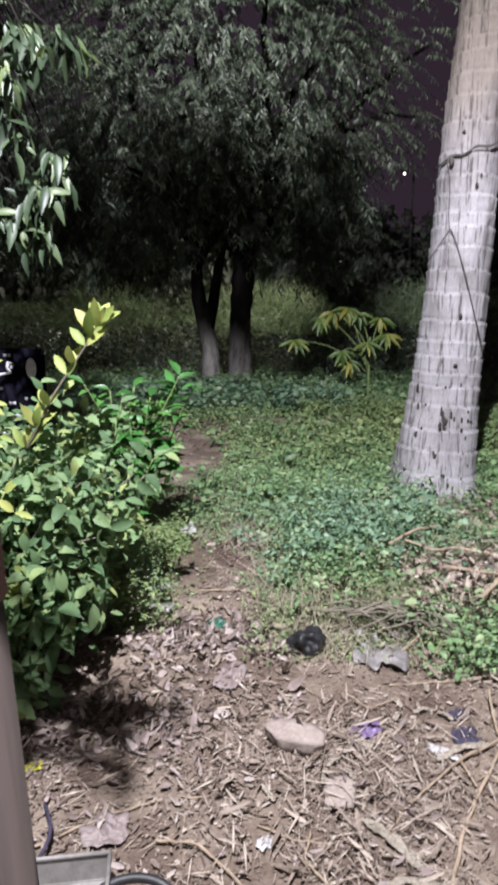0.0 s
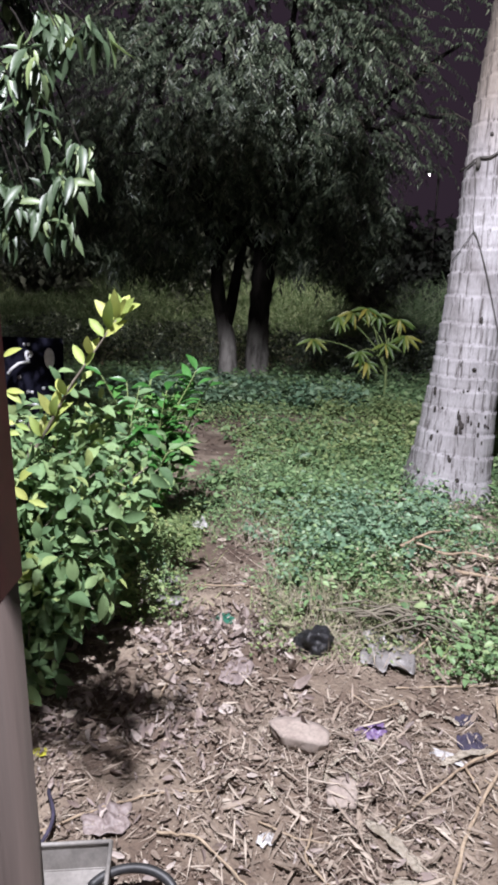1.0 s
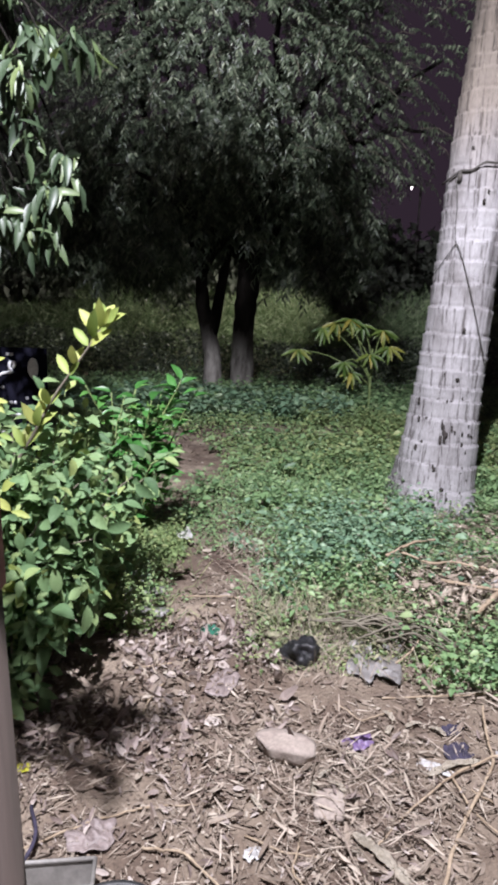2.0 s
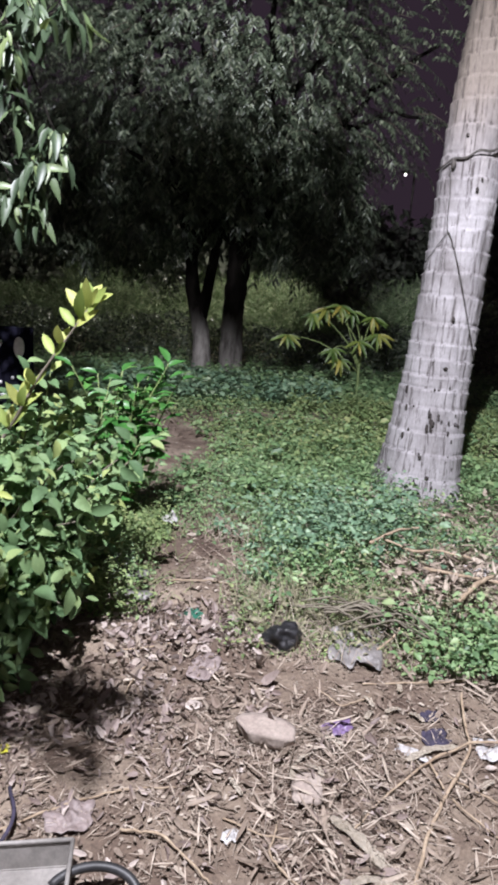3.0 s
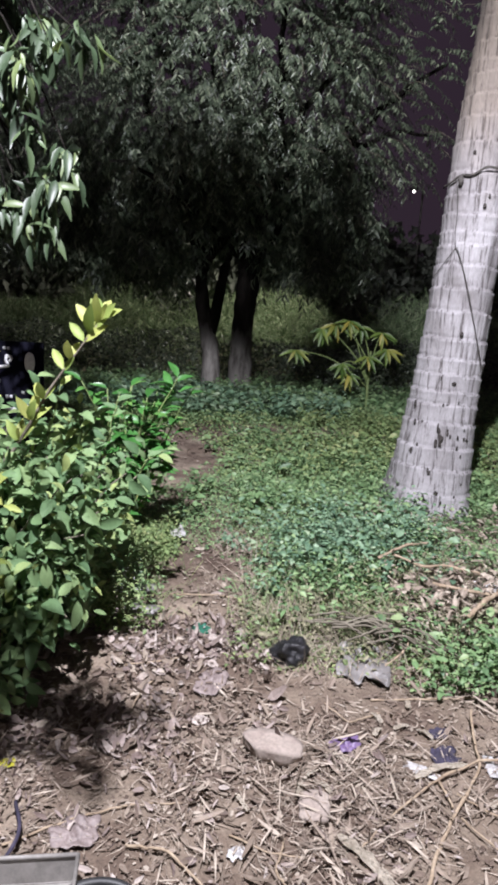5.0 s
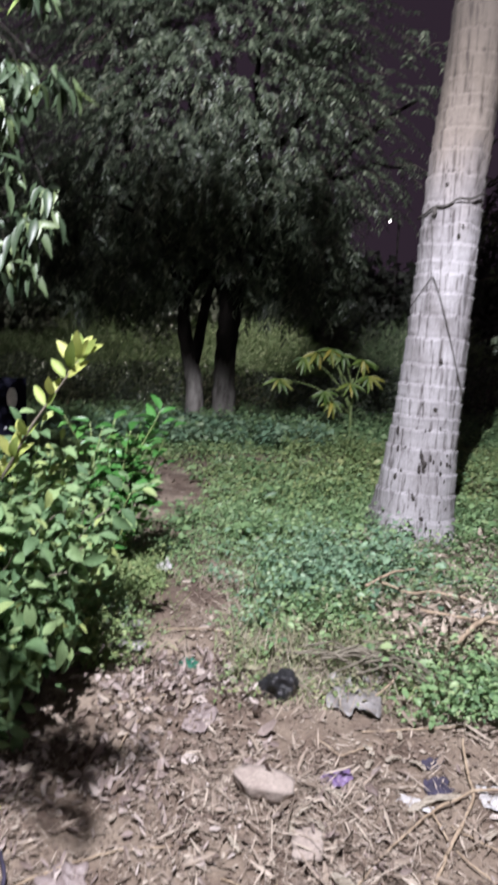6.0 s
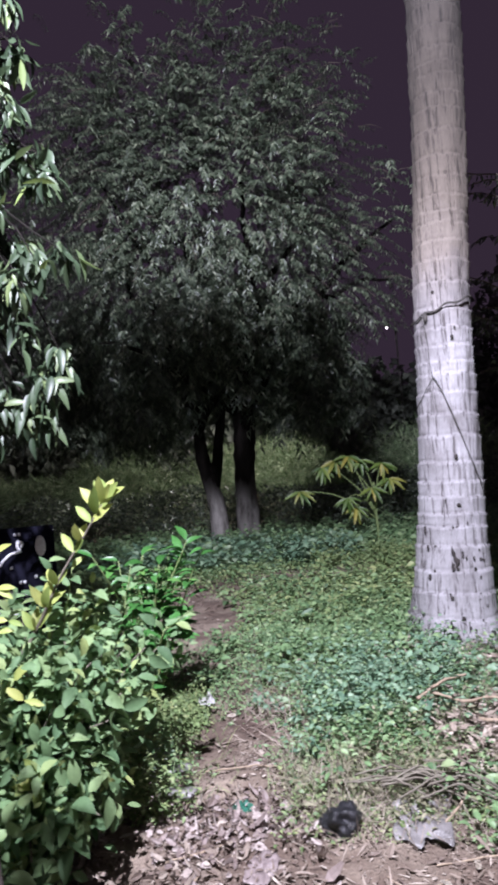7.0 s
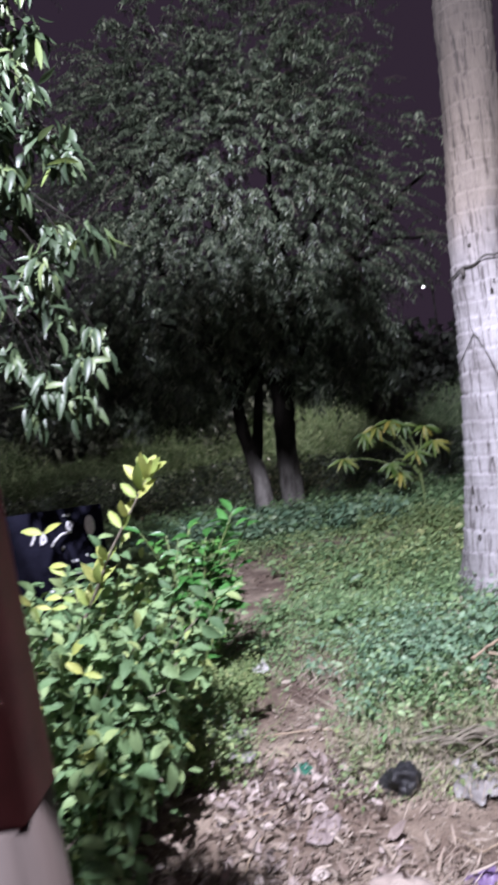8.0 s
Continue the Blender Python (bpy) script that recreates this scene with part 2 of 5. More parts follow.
def cover(x, y):
    """How thickly low weeds grow over the plan, 0 to 1."""
    x, y = np.asarray(x, float), np.asarray(y, float)
    edge = 0.30 * value_noise(x * 2.2, y * 2.2, 11) + 0.10 * value_noise(x * 6, y * 6, 12)
    right = step(-0.12, 0.40, x + edge * 0.6) * step(2.45, 3.35, y + edge + 0.42 * np.clip(x - 0.35, 0, 0.7))
    back = step(3.6, 4.6, y + edge)
    left = step(0.26, 0.55, -x + edge * 0.5) * step(2.95, 3.5, y + edge)
    c = np.maximum(np.maximum(right, back), left)
    bare = np.exp(-(((x + 0.50 + 0.10 * (y - 6)) / 0.58) ** 2) - ((y - 6.5) / 1.5) ** 2)
    strip = np.exp(-(((y - 8.0 - 0.25 * x) / 0.55) ** 2) - ((x - 0.4) / 1.5) ** 2)
    dry = np.maximum(np.exp(-(((x - 1.95) / 0.5) ** 2) - ((y - 3.9) / 0.8) ** 2), 1.3 * np.exp(-(((x - 1.34) / 0.48) ** 2) - ((y - 3.32) / 0.36) ** 2))
    heap = np.exp(-(((x - 0.62) / 0.22) ** 2) - ((y - 2.72) / 0.14) ** 2)
    patch = 0.75 + 0.35 * value_noise(x * 1.6, y * 1.6, 13)
    return np.clip(c * patch * (1 - 1.0 * np.minimum(1, 1.5 * bare)) * (1 - 0.9 * heap) * (1 - 0.8 * strip) * (1 - 0.7 * np.minimum(dry, 1.3)), 0, 1)


def mesh_of(name, verts, pattern, count, material, smooth=True):
    """A mesh of `count` equal pieces, whose faces are `pattern` over the vertices of one piece."""
    verts = np.asarray(verts, np.float32).reshape(-1, 3)
    per = len(verts) // count
    loops = np.concatenate([np.asarray(f) for f in pattern])
    sizes = np.array([len(f) for f in pattern])
    all_loops = (loops[None] + per * np.arange(count)[:, None]).ravel()
    all_sizes = np.tile(sizes, count)
    me = bpy.data.meshes.new(name)
    me.vertices.add(len(verts))
    me.vertices.foreach_set("co", verts.ravel())
    me.loops.add(len(all_loops))
    me.loops.foreach_set("vertex_index", all_loops.astype(np.int32))
    me.polygons.add(len(all_sizes))
    me.polygons.foreach_set("loop_start", (np.cumsum(all_sizes) - all_sizes).astype(np.int32))
    me.polygons.foreach_set("use_smooth", np.full(len(all_sizes), smooth))
    me.update(calc_edges=True)
    me.validate()
    me.materials.append(material)
    return me


def unit(v):
    return v / np.maximum(np.linalg.norm(v, axis=-1, keepdims=True), 1e-9)


OVAL = ((0, 0), (0.22, 0.75), (0.5, 1.0), (0.78, 0.65), (1, 0))
LANCE = ((0, 0), (0.18, 0.7), (0.45, 1.0), (0.75, 0.6), (1, 0))
CHIP = ((0, 0.35), (0.3, 1.0), (0.7, 0.8), (1, 0.3))
DIAMOND = ((0, 0), (0.42, 1.0), (1, 0))


def leaf_mesh(name, base, axis, face, length, width, material, shape=DIAMOND, curl=0.25, fold=0.25):
    """Many folded, curled leaves: from base along axis, upper side towards face."""
    n = len(base)
    axis = unit(axis)
    side = unit(np.cross(axis, face))
    up = np.cross(side, axis)
    L, W = np.broadcast_to(length, n)[:, None], np.broadcast_to(width, n)[:, None]
    curl = np.broadcast_to(curl, n)[:, None]
    cols, idx, k = [], [], 0
    for s, w in shape:
        c = base + axis * L * s - up * curl * L * s * s
        if w == 0:
            cols.append(c[:, None])
            idx.append((k,))
            k += 1
        else:
            e, f = side * W * w / 2, up * W * w * fold
            cols.append(np.stack([c - e + f, c, c + e + f], 1))
            idx.append((k, k + 1, k + 2))
            k += 3
    pattern = []
    for a, b in zip(idx, idx[1:]):
        if len(a) == 1:
            pattern += [(a[0], b[1], b[0]), (a[0], b[2], b[1])]
        elif len(b) == 1:
            pattern += [(a[0], a[1], b[0]), (a[1], a[2], b[0])]
        else:
            pattern += [(a[0], a[1], b[1], b[0]), (a[1], a[2], b[2], b[1])]
    return mesh_of(name, np.concatenate(cols, 1), pattern, n, material)


def tube_arrays(points, radii, sides=8):
    pts = np.asarray(points, float)
    radii = np.broadcast_to(radii, len(pts))
    tang = unit(np.gradient(pts, axis=0))
    ref = np.array([0.0, 0.0, 1.0]) if abs(tang[:, 2]).mean() < 0.8 else np.array([1.0, 0.0, 0.0])
    a = unit(np.cross(tang, ref))
    b = np.cross(tang, a)
    ang = np.linspace(0, 2 * np.pi, sides, endpoint=False)
    ring = a[:, None] * np.cos(ang)[None, :, None] + b[:, None] * np.sin(ang)[None, :, None]
    v = (pts[:, None] + ring * radii[:, None, None]).reshape(-1, 3)
    f = []
    for i in range(len(pts) - 1):
        for j in range(sides):
            k = (j + 1) % sides
            f.append((i * sides + j, i * sides + k, (i + 1) * sides + k, (i + 1) * sides + j))
    f.append(tuple(range(sides))[::-1])
    f.append(tuple((len(pts) - 1) * sides + j for j in range(sides)))
    return v, f


def tubes(name, runs, material, sides=8):
    """One mesh of several tapered round lengths, each (points, radii)."""
    vs, fs, off = [], [], 0
    for pts, rad in runs:
        v, f = tube_arrays(pts, rad, sides)
        vs.append(v)
        fs += [tuple(i + off for i in q) for q in f]
        off += len(v)
    me = bpy.data.meshes.new(name)
    me.from_pydata(np.concatenate(vs).tolist(), [], fs)
    me.polygons.foreach_set("use_smooth", [True] * len(me.polygons))
    me.materials.append(material)
    return me


def bend(a, b, sag=0.0, wobble=0.0, n=9):
    """Points from a to b, sagging by `sag` and wandering by `wobble`."""
    a, b = np.array(a, float), np.array(b, float)
    t = np.linspace(0, 1, n)[:, None]
    p = a + (b - a) * t
    p[:, 2] -= (sag * 4 * t * (1 - t))[:, 0]
    w = rng.normal(0, 1, (n, 3)) * wobble
    w = (w + np.roll(w, 1, 0)) / 2 * np.sin(np.pi * t) ** 0.5
    return p + w


def part(name, data, parent, label="", m=None):
    ob = new(name, data)
    ob.parent = parent
    if m is not None:
        ob.matrix_basis = m
    return tagged(ob, label) if label else ob


def thing(name, label, category, at=(0, 0, 0), group="", data=None, kind=""):
    ob = new(name, data)
    ob.location = at
    return tagged(ob, label, category, group, kind)


def bm_mesh(name, bm, material, smooth=True):
    me = bpy.data.meshes.new(name)
    bm.to_mesh(me)
    bm.free()
    me.polygons.foreach_set("use_smooth", [smooth] * len(me.polygons))
    me.materials.append(material)
    return me


def box_bm(sx, sy, sz, bevel=0.005, segs=2):
    bm = bmesh.new()
    bmesh.ops.create_cube(bm, size=1)
    bmesh.ops.scale(bm, vec=(sx, sy, sz), verts=bm.verts)
    bmesh.ops.bevel(bm, geom=bm.edges[:], offset=bevel, segments=segs, affect="EDGES")
    return bm


def basis(axis, face):
    """A turn whose x runs along axis and whose z leans to face."""
    x = Vector(axis).normalized()
    y = Vector(face).cross(x).normalized()
    return Matrix((x, y, x.cross(y))).transposed().to_4x4()

# ---- ground ----


def ground():
    xs = np.concatenate([-np.geomspace(160, 3.2, 40), np.linspace(-3.1, 4.1, 230), np.geomspace(4.2, 160, 40)])
    ys = np.concatenate([-np.geomspace(120, 1.0, 20), np.linspace(-0.8, 0.9, 12), np.linspace(1.0, 7.0, 240), np.linspace(7.1, 27, 110), np.geomspace(28, 400, 25)])
    gx, gy = np.meshgrid(xs, ys)
    co = np.stack([gx, gy, ground_z(gx, gy)], -1).reshape(-1, 3)
    nx, ny = len(xs), len(ys)
    i = np.arange(nx * ny).reshape(ny, nx)
    quads = np.stack([i[:-1, :-1], i[:-1, 1:], i[1:, 1:], i[1:, :-1]], -1).reshape(-1, 4)
    me = bpy.data.meshes.new("ground")
    me.from_pydata(co.tolist(), [], quads.tolist())
    me.polygons.foreach_set("use_smooth", [True] * len(me.polygons))
    me.materials.append(SOIL)
    return tagged(new("ground", me), "uneven bare brown earth with scattered dry litter", "ground", kind="structure")


ground()


def scatter(n, x0, x1, y0, y1, density, seed):
    r = np.random.default_rng(seed)
    x, y = r.uniform(x0, x1, n), r.uniform(y0, y1, n)
    keep = r.uniform(0, 1, n) < density(x, y)
    return x[keep], y[keep], r


def stuff(name, me, label, category):
    return tagged(new(name, me), label, category, kind="stuff")


def weeds(name, n, area, density, seed, size, height, material, label, shape=DIAMOND, ratio=0.55, lean=-0.15):
    x, y, r = scatter(n, *area, density, seed)
    m = len(x)
    z = ground_z(x, y)
    h = height * r.uniform(0.05, 1.0, m) * np.maximum(0.62 + 0.45 * value_noise(x * 1.4, y * 1.4, 20) + 0.5 * value_noise(x * 3.1, y * 3.1, 21) + 0.45 * value_noise(x * 8, y * 8, 22), 0.08)
    h *= 1 - 0.6 * np.exp(-((x - 1.6) / 0.5) ** 2 - ((y - 4.65) / 0.35) ** 2)
    base = np.stack([x, y, z + np.maximum(h, 0.004)], -1)
    a = r.uniform(0, 2 * np.pi, m)
    axis = np.stack([np.cos(a), np.sin(a), r.normal(0.15, 0.35, m)], -1)
    up = np.stack([r.normal(0, 0.35, m), r.normal(lean, 0.35, m), np.ones(m)], -1)
    L = size * r.lognormal(0, 0.32, m)
    return stuff(name, leaf_mesh(name, base, axis, up, L, L * ratio * r.uniform(0.75, 1.2, m), material, shape, 0.3), label, "weeds")


weeds("ground_weeds", 310000, (-1.6, 4.6, 2.4, 6.2), lambda x, y: cover(x, y) ** 1.2 * (0.2 + 0.8 * step(2.9, 3.6, y + 0.4 * value_noise(x * 3, y * 3, 28))) * (0.55 + 0.45 * step(-0.6, 0.4, x)) * (1 - 0.9 * step(2.4, 4.4, x)), 31, 0.022, 0.14, WEED, "low green weeds carpeting the earth")
weeds("ground_weeds", 130000, (-4, 6, 5.6, 10.5), lambda x, y: cover(x, y), 32, 0.036, 0.17, WEED_DRY, "low yellow-green weeds behind the palm", lean=-0.5)
weeds("ground_weeds", 60000, (-4, 4, 5.0, 10.5), lambda x, y: cover(x, y) * (1 - 0.6 * step(0.5, 1.8, x)), 33, 0.040, 0.20, WEED, "low green weeds along the bare path", lean=-0.5)
weeds("ground_weeds", 70000, (-8, 9, 10, 15.6), lambda x, y: 0.9 + 0 * x, 34, 0.07, 0.40, WEED, "knee-high bluish green weeds under the tree", lean=-0.7)
weeds("dying_weeds", 62000, (0.0, 3.0, 2.5, 4.2), lambda x, y: 0.9 * np.clip(cover(x, y + 0.25) - 0.7 * step(3.0, 3.7, y), 0, 1), 35, 0.02, 0.11, WEED_DRY, "yellowing weeds at the edge of the earth")
weeds("ground_weeds", 24000, (-1.0, -0.30, 2.80, 4.25), lambda x, y: step(0.3, 0.55, -x + 0.12 * value_noise(x * 5, y * 5, 29)) * (1 - 0.95 * np.exp(-(((x + 0.48) / 0.20) ** 2) - ((y - 3.22) / 0.42) ** 2)), 39, 0.022, 0.27, WEED_DRY, "grey-green small-leaved weeds beside the lemon bush")


def clumps(name, n, area, density, seed, size, material, label, tall=(0.10, 0.26), wide=0.09):
    """Taller weed tufts: leaves round short upright stems."""
    x, y, r = scatter(n, *area, density, seed)
    k = 26
    px, py = np.repeat(x, k), np.repeat(y, k)
    m = len(px)
    hh = np.repeat(r.uniform(*tall, len(x)), k)
    t = r.uniform(0.15, 1, m)
    a = r.uniform(0, 2 * np.pi, m)
    spread = wide * t * r.uniform(0.2, 1.3, m)
    base = np.stack([px + np.cos(a) * spread, py + np.sin(a) * spread, ground_z(px, py) + hh * t], -1)
    axis = np.stack([np.cos(a), np.sin(a), r.normal(0.3, 0.3, m)], -1)
    up = np.stack([r.normal(0, 0.3, m), r.normal(-0.1, 0.3, m), np.ones(m)], -1)
    L = size * r.lognormal(0, 0.3, m)
    return stuff(name, leaf_mesh(name, base, axis, up, L, L * 0.6, material, OVAL, 0.3), label, "weeds")


clumps("weed_tufts", 420, (0.25, 2.6, 2.6, 5.0), lambda x, y: cover(x, y) * (1 - 0.8 * np.exp(-((x - 1.6) / 0.5) ** 2 - ((y - 4.7) / 0.35) ** 2)), 41, 0.029, WEED, "leafy green weed tufts round the palm's foot")
clumps("weed_tufts", 380, (-0.7, 3, 4.6, 9), lambda x, y: 0.6 * cover(x, y), 42, 0.05, WEED, "leafy green weed tufts beside the path")
mound = lambda x, y: np.exp(-(((x - 0.82) / 0.48) ** 2) - ((y - 4.02) / 0.50) ** 2) * (0.55 + 0.45 * value_noise(x * 4, y * 4, 47))  # noqa: E731
clumps("weed_tufts", 1150, (0.0, 1.9, 2.9, 4.75), mound, 43, 0.034, LUSH, "bushy mound of bluish green weeds before the palm", (0.14, 0.36), 0.12)
rim = lambda x, y: np.exp(-(((x - 1.30) / 0.29) ** 2) - ((y - 2.56) / 0.22) ** 2)  # noqa: E731
clumps("weed_tufts", 420, (0.7, 1.9, 2.2, 3.0), rim, 44, 0.026, WEED, "fresh green weeds spilling over the bare earth", (0.08, 0.24), 0.10)
clumps("weed_tufts", 260, (-2.6, 1.6, 8.6, 12.5), lambda x, y: 0.8 + 0 * x, 45, 0.085, LUSH, "tall bluish weeds at the trees' feet", (0.2, 0.5), 0.22)
clumps("weed_tufts", 160, (0.9, 2.6, 6.0, 9.0), lambda x, y: 0.8 + 0 * x, 46, 0.05, WEED_DRY, "yellowish weeds behind the palm", (0.1, 0.3), 0.14)


def litter(name, n, area, density, seed, L0, ratio, material, label, lift=0.012, shape=DIAMOND, curl=0.35, tilt=0.35):
    x, y, r = scatter(n, *area, density, seed)
    m = len(x)
    a = r.uniform(0, 2 * np.pi, m)
    axis = np.stack([np.cos(a), np.sin(a), r.normal(0, 0.18, m)], -1)
    up = np.stack([r.normal(0, tilt, m), r.normal(0, tilt, m), np.ones(m)], -1)
    base = np.stack([x, y, ground_z(x, y) + r.uniform(0.003, lift, m)], -1)
    L = L0 * np.minimum(r.lognormal(0, 0.42, m), 2.2)
    me = leaf_mesh(name, base, axis, up, L, L * ratio * r.uniform(0.6, 1.3, m), material, shape, r.normal(0, curl, m))
    me.polygons.foreach_set("use_smooth", [False] * len(me.polygons))
    return stuff(name, me, label, "litter")




def stalks(name, n, area, density, seed, height, material, label):
    """Thin upright blades and stalks, leaning every way."""
    x, y, r = scatter(n, *area, density, seed)
    m = len(x)
    base = np.stack([x, y, ground_z(x, y) - 0.003], -1)
    axis = np.stack([r.normal(0, 0.7, m), r.normal(0, 0.7, m), r.uniform(0.3, 1.2, m)], -1)
    L = height * r.lognormal(0, 0.35, m)
    return stuff(name, leaf_mesh(name, base, axis, np.array([0, -1.0, 0.5]) + r.normal(0, 0.4, (m, 3)), L, 0.0035, material, LANCE, r.uniform(0.1, 0.6, m), 0.1), label, "dry grass")


fringe = lambda x, y: np.clip(1.5 * cover(x, y + 0.3) - 0.6 * cover(x, y), 0, 1)  # noqa: E731
stalks("dry_grass", 6500, (-0.1, 2.4, 2.4, 4.2), fringe, 36, 0.10, STRAW, "thin dry grass stalks among the weeds")
withered = lambda x, y: np.exp(-(((x - 0.50) / 0.36) ** 2) - ((y - 2.92) / 0.24) ** 2) + np.exp(-(((x - 1.30) / 0.42) ** 2) - ((y - 3.25) / 0.34) ** 2)  # noqa: E731
stalks("dry_grass", 9000, (0.05, 2.0, 2.5, 4.0), withered, 48, 0.13, DRYWEED, "withered brown stalks at the edge of the weeds")
weeds("dying_weeds", 26000, (0.05, 2.0, 2.5, 4.0), withered, 49, 0.026, 0.15, DRYWEED, "withered brownish weeds round the prunings", LANCE, 0.4)
stalks("green_grass", 6000, (-0.7, 2.6, 2.6, 5.6), lambda x, y: 0.6 * cover(x, y), 37, 0.14, WEED_DRY, "thin green grass blades among the weeds")
stalks("dry_grass", 2600, (-1.0, 0.0, 2.9, 4.2), lambda x, y: 0.6 * step(0.1, 0.6, -x), 38, 0.09, WEED_DRY, "short grass beside the lemon bush")

open_earth = lambda x, y: (1 - 0.75 * cover(x, y)) * (1 - step(1.5, 2.9, np.abs(x - 0.1))) * step(-0.3, 1.2, y) * (1 - 0.75 * np.exp(-(((x - 0.06) / 0.13) ** 2) - ((y - 1.40) / 0.16) ** 2)) * (1 - 0.85 * np.exp(-((y - 2.36) / 0.20) ** 2) * step(0.0, 0.2, x) * (1 - step(0.55, 0.8, x))) * np.clip(0.55 + 0.9 * value_noise(x * 2.4, y * 2.4, 51) + 0.45 * value_noise(x * 6, y * 6, 58), 0.3, 1)  # noqa: E731
litter("leaf_litter", 21000, (-2.8, 3.0, 0.0, 4.6), open_earth, 52, 0.026, 0.40, LITTER, "dry brown leaves and chips on the earth", shape=CHIP)
litter("leaf_litter", 70000, (-2.4, 2.6, 0.5, 3.6), open_earth, 53, 0.0135, 0.55, LITTER, "crumbled dry leaf bits on the earth", shape=CHIP)
litter("straw_litter", 20000, (-2.6, 2.8, 0.2, 3.3), open_earth, 54, 0.036, 0.07, STRAW, "pale straw and stalk pieces on the earth", 0.02, curl=0.2)
litter("straw_litter", 1500, (-0.1, 1.5, 1.2, 2.4), open_earth, 55, 0.055, 0.13, STRAW, "pale dry husk strips on the earth", 0.025, CHIP, 0.25)
litter("leaf_scraps", 2600, (-0.85, 0.22, 1.95, 3.0), lambda x, y: np.clip(0.45 + 0.8 * value_noise(x * 3.3, y * 3.3, 65), 0, 1), 66, 0.029, 0.6, SCRAP, "pale curled dry leaf scraps beside the path", 0.025, CHIP, 0.7, 0.75)
litter("leaf_litter", 1500, (-0.85, 0.20, 2.0, 3.05), lambda x, y: np.clip(0.6 + 0.8 * value_noise(x * 4, y * 4, 67), 0, 1), 68, 0.027, 0.5, LITTER, "curled brown leaves heaped beside the path", 0.03, CHIP, 0.7, 0.8)
litter("straw_litter", 1600, (0.15, 1.7, 1.15, 2.15), open_earth, 69, 0.10, 0.028, STRAW, "long pale straw on the trodden earth", 0.03, LANCE, 0.35)
litter("leaf_scraps", 900, (-0.9, 1.5, 1.1, 2.1), open_earth, 60, 0.030, 0.45, SCRAP, "pale broken leaf scraps on the trodden earth", 0.025, CHIP, 0.6, 0.6)
litter("straw_litter", 5500, (-1.4, 1.8, 1.1, 2.05), open_earth, 59, 0.05, 0.07, STRAW, "pale fibre and straw bits on the earth", 0.022, curl=0.3)
litter("leaf_litter", 4200, (0.9, 1.9, 2.9, 3.75), withered, 50, 0.04, 0.35, STRAW, "pale dry leaves and husks among the prunings", 0.17, CHIP)
litter("leaf_litter", 3600, (0.85, 2.8, 2.85, 5.0), lambda x, y: 0.9 * np.clip(1.2 - mound(x, y), 0, 1), 56, 0.045, 0.4, STRAW, "dry fallen leaves beside the palm", 0.1, OVAL)
litter("leaf_litter", 3500, (-3, 3, 4.2, 9), lambda x, y: 0.5 + 0 * x, 57, 0.05, 0.45, LITTER, "dry leaves on the bare path", 0.03)

# ---- palm ----

PALM_AT = np.array([1.62, 5.2])


def palm_axis(z):
    return np.stack([PALM_AT[0] + 0.075 * z - 0.0028 * z * z - 0.035 * np.exp(-(((z - 2.7) / 0.8) ** 2)), PALM_AT[1] + 0.01 * z, z], -1)


def palm_radius(z):
    return 0.214 + 0.150 * np.exp(-np.maximum(z, -0.2) / 0.85)


RINGS = np.cumsum(np.array([0.02] + [0.15 + 0.04 * math.sin(7.1 * k) + 0.02 * math.sin(2.3 * k) for k in range(75)]))


def palm_surface(u, z, out=0.0):
    """A place on the palm's face: u from -1 to 1 across the side turned to the yard."""
    c = palm_axis(np.asarray(z, float))
    th = math.atan2(-5.2, -1.75) + np.arcsin(np.clip(u, -1, 1))
    r = palm_radius(np.asarray(z, float)) + out
    return c + np.stack([np.cos(th) * r, np.sin(th) * r, 0 * th], -1)


